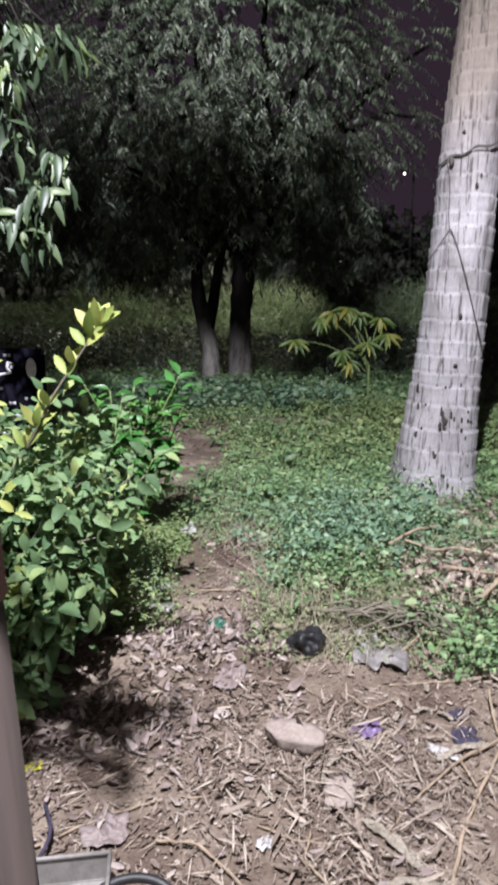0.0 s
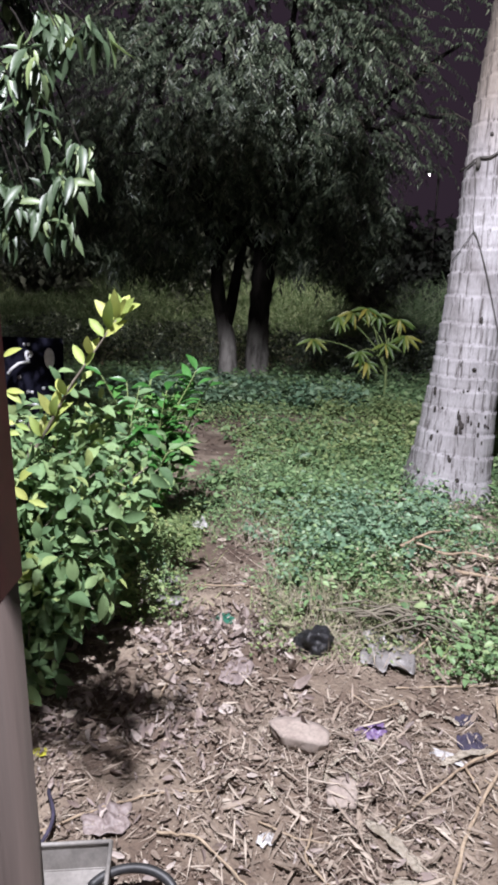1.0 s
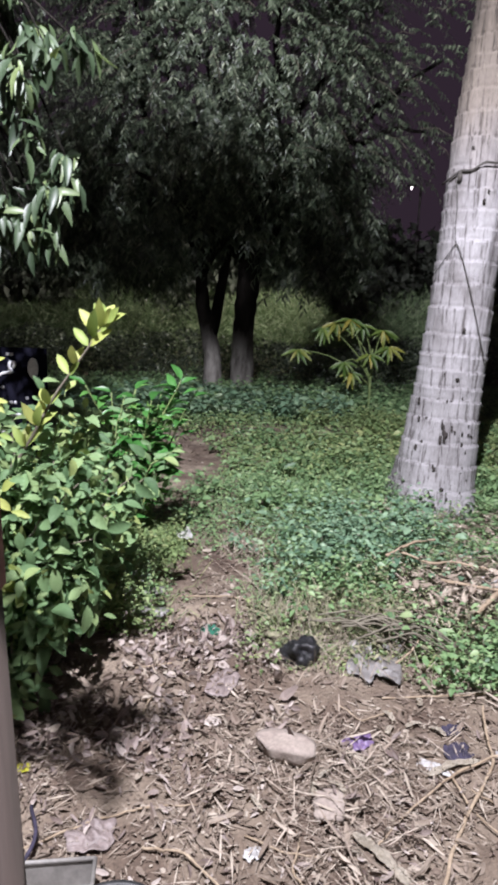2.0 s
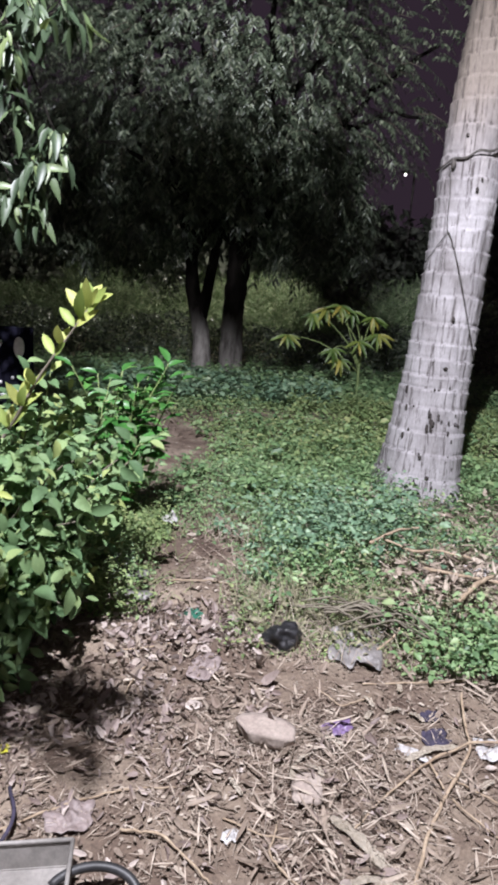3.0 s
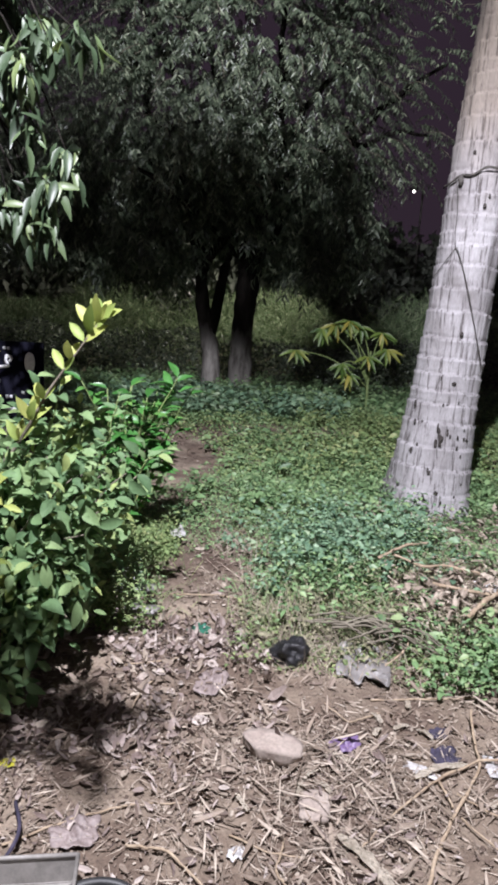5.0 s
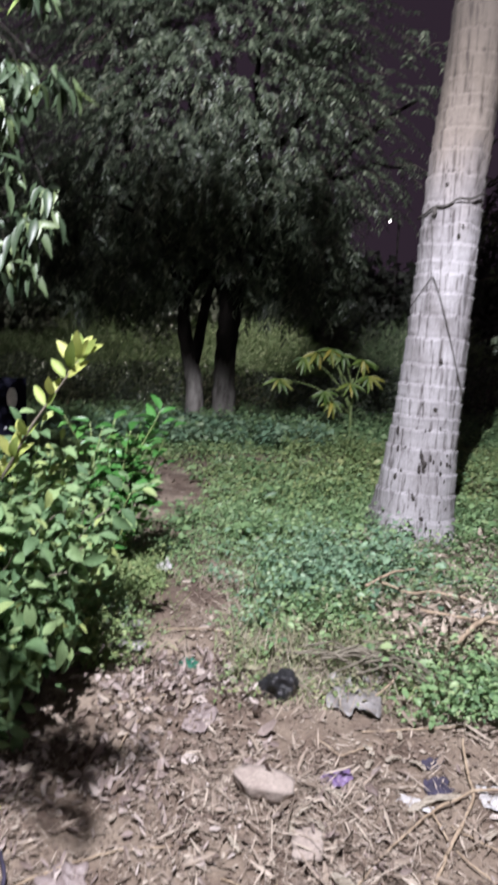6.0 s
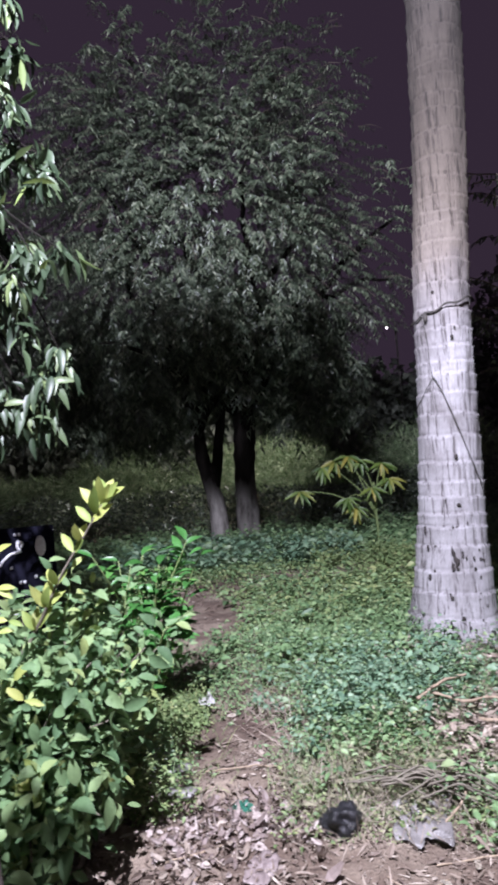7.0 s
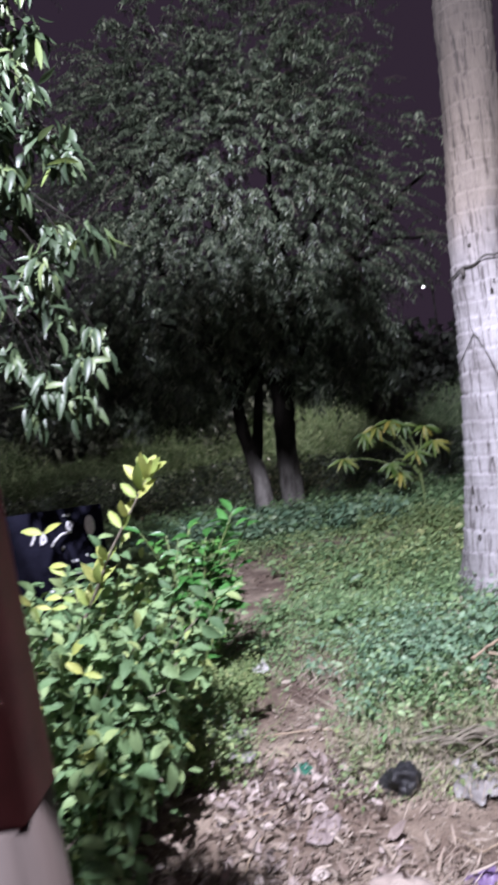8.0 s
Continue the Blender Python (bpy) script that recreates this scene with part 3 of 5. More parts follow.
def palm():
    base = thing("palm_tree", "tall pale grey ringed palm trunk with wire tied round", "palm tree")
    zs = np.linspace(-0.12, 9.2, 640)
    n = 72
    th = np.linspace(0, 2 * np.pi, n, endpoint=False)
    Z, T = np.meshgrid(zs, th, indexing="ij")
    tilt = 0.018 * np.sin(T + 1.0) + 0.012 * value_noise(T * 1.2, Z * 3, 61)
    k = np.clip(np.searchsorted(RINGS, Z + tilt) - 1, 0, len(RINGS) - 2)
    f = (Z + tilt - RINGS[k]) / (RINGS[k + 1] - RINGS[k])
    lip = 0.011 * np.clip(f, 0, 1) ** 3 - 0.008 * np.exp(-((f - 0.04) / 0.07) ** 2)
    rr = palm_radius(Z) + lip + 0.007 * value_noise(T * 3, Z * 4, 62) + 0.004 * value_noise(T * 16, Z * 5, 63)
    flare = 0.03 * np.exp(-np.clip(Z, 0, 9) / 0.12) * (1 + np.sin(5 * T))
    rr = rr + flare
    c = palm_axis(Z)
    v = np.stack([c[..., 0] + rr * np.cos(T), c[..., 1] + rr * np.sin(T), Z], -1).reshape(-1, 3)
    i = np.arange(len(zs) * n).reshape(len(zs), n)
    j = np.roll(i, -1, 1)
    q = np.stack([i[:-1], j[:-1], j[1:], i[1:]], -1).reshape(-1, 4).tolist() + [i[-1].tolist()]
    me = bpy.data.meshes.new("trunk")
    me.from_pydata(v.tolist(), [], q)
    me.polygons.foreach_set("use_smooth", [True] * len(me.polygons))
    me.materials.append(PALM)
    part("trunk", me, base)
    # pits and scars in the bark: thin raised lumps, coloured dark for the shade inside
    r = np.random.default_rng(64)
    pits = [(-0.55, 0.50, 0.016, 0.03), (-0.72, 0.86, 0.018, 0.035), (-0.62, 0.72, 0.012, 0.03), (0.12, 0.62, 0.018, 0.035), (0.02, 0.58, 0.014, 0.04), (0.22, 1.05, 0.018, 0.014), (0.2, 1.42, 0.014, 0.02), (0.22, 0.2, 0.018, 0.018), (-0.02, 0.35, 0.014, 0.022), (-0.25, 2.72, 0.014, 0.014), (0.3, 2.35, 0.014, 0.02), (0.4, 2.42, 0.01, 0.016), (0.55, 0.55, 0.012, 0.02), (0.7, 0.62, 0.012, 0.02), (0.06, 0.66, 0.010, 0.05), (0.0, 0.70, 0.008, 0.04), (0.10, 0.60, 0.009, 0.045), (-0.05, 0.14, 0.016, 0.05)]
    pits += [(r.uniform(-0.8, 0.85), r.uniform(0.08, 1.1), r.uniform(0.005, 0.010), r.uniform(0.007, 0.022)) for _ in range(26)]
    for u, z, w, h in pits:
        bm = bmesh.new()
        bmesh.ops.create_icosphere(bm, subdivisions=2, radius=1)
        for v in bm.verts:
            v.co *= 1 + 0.55 * noise.noise(v.co * 2.2 + Vector((u * 9, z * 7, 0)))
            v.co = Vector((v.co.x * w * 0.95, v.co.y * 0.005, v.co.z * h * 0.9))
        p, q = palm_surface(u, z, 0.012), palm_surface(u, z, 0.1)
        m = Matrix.Translation(Vector(p)) @ Vector(q - p).to_track_quat("-Y", "Z").to_matrix().to_4x4()
        part("pit", bm_mesh("pit", bm, PIT_SHADE), base, m=m)
    # wire tied round, with two loose ends hanging down the trunk
    wires = thing("tie_wire", "dark wire tied round the palm, ends hanging", "wire")
    u = np.linspace(-0.999, 0.999, 40)
    loop = palm_surface(u, 2.585 + 0.075 * u + 0.012 * np.sin(9 * u), 0.024)
    part("loop", tubes("loop", [(loop, 0.0055), (loop + (0, 0, 0.008), 0.004)], WIRE), wires)
    z = np.linspace(2.56, 2.05, 14)
    part("tail", tubes("tail", [(palm_surface(-0.62 + 0.25 * (2.56 - z) / 0.5 + 0.03 * np.sin(z * 14), z, 0.02), 0.003)], WIRE), wires)
    z = np.linspace(2.05, 1.80, 10)
    part("tail", tubes("tail", [(palm_surface(-0.37 - 0.62 * (2.05 - z) / 0.25, z, 0.02), 0.003)], WIRE), wires)
    z = np.linspace(2.05, 1.12, 26)
    part("tail", tubes("tail", [(palm_surface(-0.37 + 1.3 * ((2.05 - z) / 0.93) ** 0.8, z, 0.02), 0.003), (palm_surface(-0.33 + 1.3 * ((2.05 - z) / 0.93) ** 0.9, z, 0.02), 0.002)], WIRE), wires)
    bm = bmesh.new()
    bmesh.ops.create_icosphere(bm, subdivisions=2, radius=0.026)
    for v in bm.verts:
        v.co = Vector((v.co.x * 0.8, v.co.y * 0.6, v.co.z * 1.6)) * (1 + 0.3 * noise.noise(v.co * 60))
    part("knot", bm_mesh("knot", bm, WIRE), wires, m=Matrix.Translation(Vector(palm_surface(-0.5, 2.53, 0.02))))


palm()

# ---- big twin-trunked tree ----


def big_tree():
    tree = thing("shade_tree", "broad dark-leaved tree with two limewashed trunks", "tree")
    g = lambda x, y: float(ground_z(x, y)) - 0.15  # noqa: E731
    left = np.array([(-0.44, 14.0, g(-0.44, 14)), (-0.47, 14.0, 0.5), (-0.56, 14.0, 0.95), (-0.70, 14.0, 1.5), (-0.74, 14.0, 2.1), (-1.0, 13.9, 3.2), (-1.5, 13.6, 5.0)])
    right = np.array([(0.16, 14.1, g(0.16, 14.1)), (0.16, 14.1, 0.5), (0.16, 14.1, 1.0), (0.20, 14.1, 1.6), (0.26, 14.1, 2.3), (0.4, 14.0, 3.6), (0.8, 13.8, 6.2)])
    fork = np.array([(-0.53, 14.0, 0.85), (-0.42, 14.0, 1.3), (-0.34, 14.0, 1.8), (-0.2, 14.0, 2.6), (0.0, 13.8, 4.2)])

    def fine(p, n=30):
        t = np.linspace(0, len(p) - 1, n)
        return np.stack([np.interp(t, np.arange(len(p)), p[:, k]) for k in range(3)], -1)
    for pts, rad, nm in ((left, (0.24, 0.18, 0.165, 0.15, 0.13, 0.11, 0.06), "trunk"), (right, (0.30, 0.235, 0.22, 0.23, 0.235, 0.2, 0.08), "trunk")):
        f = fine(pts)
        rr = np.interp(np.linspace(0, len(pts) - 1, 30), np.arange(len(pts)), rad) * (1 + 0.05 * rng.normal(0, 1, 30))
        part(nm, tubes(nm, [(f, rr)], WASHED_SHADED, 16), tree, "rough trunk with limewashed foot, shade painted dark above")
    part("limb", tubes("limb", [(fine(fork), np.linspace(0.14, 0.07, 30))], SHADED_BARK, 12), tree)
    r = np.random.default_rng(71)
    for k in range(16):
        a = r.uniform(0, 2 * np.pi)
        s = right[4 + k % 2] if k % 3 else left[4 + k % 2]
        e = np.array([0.4 + 3.2 * np.cos(a), 13.4 + 2.8 * np.sin(a), r.uniform(3.6, 8)])
        part("limb", tubes("limb", [(bend(s, e, -0.4, 0.12, 12), np.linspace(0.10, 0.02, 12))], SHADED_BARK, 8), tree)
    def sprays(c, out, size, droop, leaves, tip):
        """Narrow leaves in two rows along drooping sprays."""
        n = len(c)
        t = np.tile(np.linspace(0.1, 1, leaves), n)
        S = np.repeat(size, leaves)
        oc, od = np.repeat(c, leaves, 0), np.repeat(out, leaves, 0)
        base = oc + od * (S * t)[:, None]
        base[:, 2] -= droop * S * t * t
        sidev = unit(np.cross(od, (0, 0, 1.0)))
        flip = np.tile(np.where(np.arange(leaves) % 2, 1.0, -1.0), n)[:, None]
        axis = od * 0.45 + sidev * flip * 0.7 + r.normal(0, 0.2, (n * leaves, 3))
        axis[:, 2] -= 0.75
        up = od * 0.8 + np.array([0, 0, 0.7]) + r.normal(0, 0.3, (n * leaves, 3))
        L = r.uniform(0.6, 1.1, n * leaves) * tip
        return leaf_mesh("crown", base, axis, up, L, L * 0.26, CROWN, DIAMOND, 0.3)

    # outer crown: tufts of sprays at many depths, with gaps between them
    n, tufts = 6300, 230
    d = unit(r.normal(0, 1, (n, 3)))
    tuft = unit(r.normal(0, 1, (tufts, 3)) + (0, -0.25, -0.1))
    pick = r.integers(0, tufts, n)
    loose = r.uniform(0, 1, n) < 0.20
    d = np.where(loose[:, None], d, unit(tuft[pick] + r.normal(0, 0.075, (n, 3))))
    lump = 1 + 0.20 * value_noise(d[:, 0] * 3 + 5, d[:, 2] * 3 + d[:, 1] * 2, 72) + 0.13 * value_noise(d[:, 0] * 7, d[:, 2] * 7 + d[:, 1] * 5, 73)
    rad = lump * (0.45 + 0.55 * r.uniform(0, 1, n) ** 0.6) * np.where(loose, 1.0, r.uniform(0.68, 1.10, tufts)[pick])
    c = np.array([-0.45, 13.3, 6.3]) + d * rad[:, None] * (4.1, 3.2, 4.2)
    keep = (c[:, 2] > 3.7 + 0.5 * value_noise(c[:, 0] * 0.9, c[:, 1], 74)) | ((c[:, 0] > 1.3) & (r.uniform(0, 1, n) < 0.35) & (c[:, 2] > 1.9) & ((c[:, 0] < 2.7) | (c[:, 2] < 3.1)))
    c, d = c[keep], d[keep]
    out = unit(d * (1, 1, 0.5) + r.normal(0, 0.35, c.shape))
    part("crown", sprays(c, out, r.uniform(0.28, 0.6, len(c)), 0.5, 20, 0.118), tree, "drooping narrow dark green leaves")
    runs = [np.stack([c[i], c[i] + out[i] * 0.28 - (0, 0, 0.05), c[i] + out[i] * 0.5 - (0, 0, 0.2)]) for i in range(0, len(c), 9)]
    tagged(part("twig_mass", tubes("twig_mass", [(p, (0.008, 0.006, 0.003)) for p in runs], TWIG, 4), tree), kind="stuff")
    # skirt: a deep low layer of foliage hanging under the crown, ragged below
    m = 3300
    x, y = r.uniform(-5.6, 2.7, m), r.uniform(13.0, 16.2, m)
    floor_z = 2.15 + 0.30 * value_noise(x * 0.8, y * 0.6, 75) + 0.18 * value_noise(x * 2.3, y * 2, 76) + 0.06 * np.abs(x + 0.6) + 0.95 * np.exp(-((x + 0.15) / 0.8) ** 2)
    c = np.stack([x, y, floor_z + (4.9 - floor_z) * r.uniform(0, 1, m) ** 1.2], -1)
    out = unit(r.normal(0, 1, (m, 3)) * (1, 1, 0.3) + (0, -0.3, -0.1))
    part("crown", sprays(c, out, r.uniform(0.35, 0.7, m), 0.6, 14, 0.20), tree, "shaded low foliage under the crown")


big_tree()

# ---- lemon bush ----


def leaf_single(name, material, shape, ratio, curl, fold=0.22):
    """One leaf of unit length along x, upper side up."""
    return leaf_mesh(name, np.zeros((1, 3)), np.array([[1.0, 0, 0]]), np.array([[0, 0, 1.0]]), 1.0, ratio, material, shape, curl, fold)


FINE_OVAL = ((0, 0), (0.08, 0.22), (0.22, 0.72), (0.42, 1.0), (0.62, 0.95), (0.82, 0.6), (1, 0))
FINE_LANCE = ((0, 0), (0.06, 0.2), (0.2, 0.75), (0.4, 1.0), (0.62, 0.85), (0.84, 0.42), (1, 0))


def place_leaf(name, me, parent, base, axis, face, length):
    m = Matrix.Translation(Vector(base)) @ basis(axis, face) @ Matrix.Scale(length, 4)
    return part(name, me, parent, m=m)


def lemon_bush():
    bush = thing("lemon_bush", "leafy green lemon bush with a tall yellow-green shoot", "bush")
    r = np.random.default_rng(81)
    # lobes of the crown: centre, radii
    lobes = [((-1.12, 3.00, 0.60), (0.55, 0.55, 0.36)), ((-0.88, 2.75, 0.62), (0.36, 0.42, 0.36)), ((-0.66, 2.95, 0.72), (0.28, 0.30, 0.19)),
             ((-1.08, 2.50, 0.48), (0.34, 0.30, 0.26)), ((-1.55, 2.9, 0.56), (0.5, 0.6, 0.40)), ((-0.92, 2.36, 0.34), (0.24, 0.22, 0.18)), ((-0.96, 2.14, 0.18), (0.20, 0.16, 0.09)), ((-0.72, 2.42, 0.38), (0.16, 0.16, 0.17)), ((-0.76, 2.62, 0.68), (0.25, 0.28, 0.22))]
    root = np.array([-1.05, 2.95, float(ground_z(-1.05, 2.95)) - 0.03])
    stems, bases, axes = [], [], []
    for (c, s) in lobes:
        for _ in range(13):
            d = unit(r.normal(0, 1, 3) + (0.15, -0.25, 0.35))
            e = np.array(c) + d * np.array(s) * r.uniform(0.75, 1.08)
            e[2] = max(e[2], 0.12)
            stem = bend(root + r.normal(0, 0.06, 3) * (1, 1, 0), e, -0.08, 0.03, 9)
            stems.append((stem, np.linspace(0.012, 0.0025, 9)))
            t = r.uniform(0.3, 1.0, 58)
            q = np.stack([np.interp(t * 8, np.arange(9), stem[:, k]) for k in range(3)], -1) + r.normal(0, 0.055, (58, 3))
            ax = unit(e - np.array(c)) * 0.6 + r.normal(0, 0.95, (58, 3)) + (0, -0.05, 0.1)
            bases.append(q)
            axes.append(ax)
    for pts, rad in stems:
        part("stem", tubes("stem", [(pts, rad)], TWIG, 6), bush)
    # an outer coat of leaves, laid like shingles over the lobes
    outer = []
    for (c, s) in lobes:
        d = unit(r.normal(0, 1, (70, 3)) + (0.25, -0.45, 0.45))
        bases.append(np.array(c) + d * np.array(s) * r.uniform(0.75, 1.22, (70, 1)))
        axes.append(np.cross(d, r.normal(0, 1, (70, 3))) + 0.5 * d + (0.1, -0.1, -0.15))
        outer.append(d)
    inside = sum(len(q) for q in bases) - 70 * len(lobes)
    bases, axes = np.concatenate(bases), np.concatenate(axes)
    bases[:, 2] = np.maximum(bases[:, 2], 0.08)
    up = np.array([0.1, -0.25, 1.0]) + r.normal(0, 0.65, bases.shape)
    up[inside:] = np.concatenate(outer) + (0, -0.2, 0.4) + r.normal(0, 0.5, (len(bases) - inside, 3))
    L = np.clip(r.lognormal(-2.82, 0.36, len(bases)), 0.028, 0.10)
    near = np.argsort(bases[:, 1] - 0.8 * bases[:, 0])[:260]
    rest = np.setdiff1d(np.arange(len(bases)), near)
    part("foliage", leaf_mesh("foliage", bases[rest], axes[rest], up[rest], L[rest], L[rest] * 0.54, LEMON, OVAL, 0.3), bush)
    kinds = [leaf_single("leaf", LEMON_ONE, FINE_OVAL, w, c) for w, c in ((0.46, 0.25), (0.54, 0.45), (0.42, -0.1), (0.5, 0.6))]
    for n, i in enumerate(near):
        place_leaf("leaf", kinds[n % 4], bush, bases[i], axes[i], up[i], L[i] * 1.1)
    # sprigs that stand out from the outline
    for j in range(26):
        c, s = lobes[j % 6]
        d = unit(r.normal(0, 0.7, 3) + (0.35, -0.35, 0.7))
        foot = np.array(c) + d * np.array(s) * 0.85
        sprig = bend(foot, foot + d * r.uniform(0.12, 0.26) + (0, 0, 0.03), 0.01, 0.006, 8)
        ob = part("sprig", tubes("sprig", [(sprig, np.linspace(0.004, 0.0018, 8))], GREEN_STEM, 6), bush)
        for q in range(9):
            p = sprig[min(7, 1 + q * 7 // 9)]
            a = q * 2.4 + j
            ax = d * 0.6 + np.array([np.cos(a), 0.6 * np.sin(a), 0.5 * np.sin(a * 1.3)])
            place_leaf("leaf", kinds[q % 4], ob, p, ax, (0.1, -0.5, 0.9), r.uniform(0.055, 0.095))
    # the tall shoot with pale young leaves
    young = [leaf_single("young_leaf", YOUNG, FINE_OVAL, w, c) for w, c in ((0.34, 0.12), (0.40, 0.3), (0.37, -0.15))]
    shoot = bend((-0.98, 2.62, 0.78), (-0.555, 2.6, 1.45), -0.02, 0.006, 12)
    stalk = part("shoot", tubes("shoot", [(shoot, np.linspace(0.008, 0.0035, 12))], TWIG, 8), bush)
    k = 0
    for t, count, size in ((0.22, 4, 0.07), (0.34, 4, 0.07), (0.46, 3, 0.06), (0.66, 2, 0.07), (0.72, 2, 0.065), (0.84, 2, 0.07), (0.89, 2, 0.08), (0.93, 2, 0.08), (0.97, 2, 0.075), (0.99, 2, 0.07), (1.0, 2, 0.06)):
        p = np.array([np.interp(t * 11, np.arange(12), shoot[:, c]) for c in range(3)])
        for j in range(count):
            a = 2 * np.pi * j / count + t * 37
            ax = np.array([np.cos(a) * 0.62 + 0.15, np.sin(a) * 0.5 - 0.1, 0.85 + 0.35 * np.sin(a * 2)])
            place_leaf("young_leaf", young[k % 3], stalk, p, ax, (-ax[0] * 0.4, -0.9, 0.55), 1.6 * size * r.uniform(0.85, 1.15))
            k += 1
    for p, s in (((-0.93, 2.45, 0.80), 0.10), ((-0.88, 2.40, 0.74), 0.085), ((-1.03, 2.38, 0.62), 0.06), ((-0.80, 2.30, 0.50), 0.10), ((-0.83, 2.30, 0.46), 0.09), ((-1.0, 2.5, 0.98), 0.07), ((-0.95, 2.5, 1.02), 0.07), ((-0.99, 2.5, 1.28), 0.09), ((-0.985, 2.5, 1.15), 0.08), ((-1.08, 2.5, 1.0), 0.08)):
        for j in range(2):
            a = r.uniform(0, 6.28)
            place_leaf("young_leaf", young[j], bush, p, (np.cos(a), -0.2, 0.4 * np.sin(a) + 0.2), (0, -0.8, 0.7), s)


lemon_bush()


def broad_weed():
    plant = thing("broadleaf_shrub", "bright green broad-leaved shrub beside the path", "shrub")
    r = np.random.default_rng(91)
    stems, b, ax = [], [], []
    for _ in range(26):
        root = np.array([-0.78 + r.normal(0, 0.10), 4.15 + r.normal(0, 0.12), 0.0])
        tip = np.array([-0.58 + r.normal(0, 0.15), 4.05 + r.normal(0, 0.2), r.uniform(0.6, 1.08)])
        s = bend(root, tip, 0, 0.02, 8)
        stems.append((s, np.linspace(0.01, 0.003, 8)))
        for t in np.linspace(0.35, 1, 14):
            b.append([np.interp(t * 7, np.arange(8), s[:, c]) for c in range(3)])
            a = r.uniform(0, 6.28)
            ax.append((np.cos(a), np.sin(a), r.uniform(0.1, 0.8)))
    top = bend((-0.6, 4.05, 0.6), (-0.36, 4.0, 1.08), 0, 0.01, 8)
    stems.append((top, np.linspace(0.008, 0.003, 8)))
    for t in np.linspace(0.45, 1, 13):
        b.append([np.interp(t * 7, np.arange(8), top[:, c]) for c in range(3)])
        a = r.uniform(0, 6.28)
        ax.append((np.cos(a), np.sin(a) * 0.5, r.uniform(0.3, 0.9)))
    for pts, rad in stems:
        part("stem", tubes("stem", [(pts, rad)], GREEN_STEM, 6), plant)
    b, ax = np.array(b), np.array(ax)
    L = r.uniform(0.09, 0.17, len(b))
    part("foliage", leaf_mesh("foliage", b, ax, np.array([0, -0.4, 1.0]) + r.normal(0, 0.3, b.shape), L, L * 0.34, BROAD, FINE_LANCE, 0.35), plant)


broad_weed()

# ---- mango boughs over the yard ----


def mango():
    tree = thing("mango_tree", "mango tree with boughs of long hanging glossy leaves", "mango tree")
    r = np.random.default_rng(101)
    trunk = bend((-3.4, 4.6, -0.1), (-3.0, 4.3, 5.6), 0, 0.05, 14)
    part("trunk", tubes("trunk", [(trunk, np.linspace(0.2, 0.13, 14))], SHADED_BARK, 14), tree)
    me = [leaf_single("leaf", MANGO, FINE_LANCE, w, c) for w, c in ((0.28, 0.25), (0.33, 0.55), (0.25, 0.05), (0.30, -0.3))]
    tips = [(-0.80, 3.45, 2.72), (-0.95, 3.4, 2.65), (-0.92, 3.5, 3.15), (-1.02, 3.4, 3.5), (-0.98, 3.5, 3.85), (-1.12, 3.4, 4.15), (-1.18, 3.5, 3.0), (-1.2, 3.5, 2.45), (-1.05, 3.5, 2.3), (-1.25, 3.5, 3.35),
            (-1.35, 3.6, 3.7), (-1.4, 3.6, 2.9), (-0.96, 3.45, 2.02), (-1.02, 3.5, 1.88), (-1.38, 3.6, 2.1), (-1.3, 3.6, 1.75), (-1.45, 3.6, 2.5), (-1.5, 3.6, 4.0), (-1.3, 3.7, 4.4), (-1.55, 3.7, 3.3), (-1.22, 3.5, 1.95), (-1.06, 3.5, 1.80), (-1.20, 3.6, 1.88), (-0.86, 3.5, 2.10)]
    tips += [(r.uniform(-1.5, -1.0), r.uniform(3.35, 3.8), r.uniform(2.95, 4.5)) for _ in range(16)]
    tips += [(r.uniform(-1.35, -0.92), r.uniform(3.4, 3.8), r.uniform(2.5, 3.4)) for _ in range(12)]
    k, more = 0, []
    for n, tip in enumerate(tips):
        tip = np.array(tip)
        bough = bend(trunk[8 + n % 6], tip + (0, 0, 0.05), -0.35, 0.05, 14)
        bough[-4:, 2] -= np.array([0, 0.01, 0.02, 0.05])
        twig = part("bough", tubes("bough", [(bough, np.linspace(0.03, 0.003, 14))], SHADED_BARK, 8), tree)
        for j in range(26 if n < 12 else 34):
            back = r.uniform(0, 0.22)
            p = tip + (bough[-3] - tip) * back + r.normal(0, 0.03, 3)
            a = r.uniform(0, 2 * np.pi)
            sp = r.uniform(0.25, 1.1)
            ax = (np.cos(a) * sp, np.sin(a) * sp, -r.uniform(0.7, 1.3) if r.uniform() < 0.88 else 0.1)
            face, size = np.array([np.cos(a) * 0.8 + 0.3, np.sin(a) - 0.4, 0.6]) + r.normal(0, 0.5, 3), r.uniform(0.07, 0.18)
            if n < 12:
                place_leaf("leaf", me[k % 4], twig, p, ax, face, size)
            else:
                more.append((p, ax, face, size))
            k += 1
    pb, pa, pf, ps = (np.array([m[i] for m in more], float) for i in range(4))
    tagged(part("foliage", leaf_mesh("foliage", pb, pa, pf, ps, ps * 0.29, MANGO_MASS, FINE_LANCE, 0.3), tree), kind="stuff")
    # unseen higher boughs added over the yard, to keep the lamp off the far trees
    b, ax, fc = [], [], []
    over = [(x, 2.2 + 0.25 * math.sin(9 * x), 5.42 + 0.04 * math.sin(17 * x)) for x in np.linspace(-1.3, 0.34, 15)]
    over += [(x, 2.2 + 0.2 * math.sin(11 * x), 5.655 + 0.03 * math.sin(23 * x)) for x in np.linspace(-0.95, 0.08, 12)]
    hang = len(over)
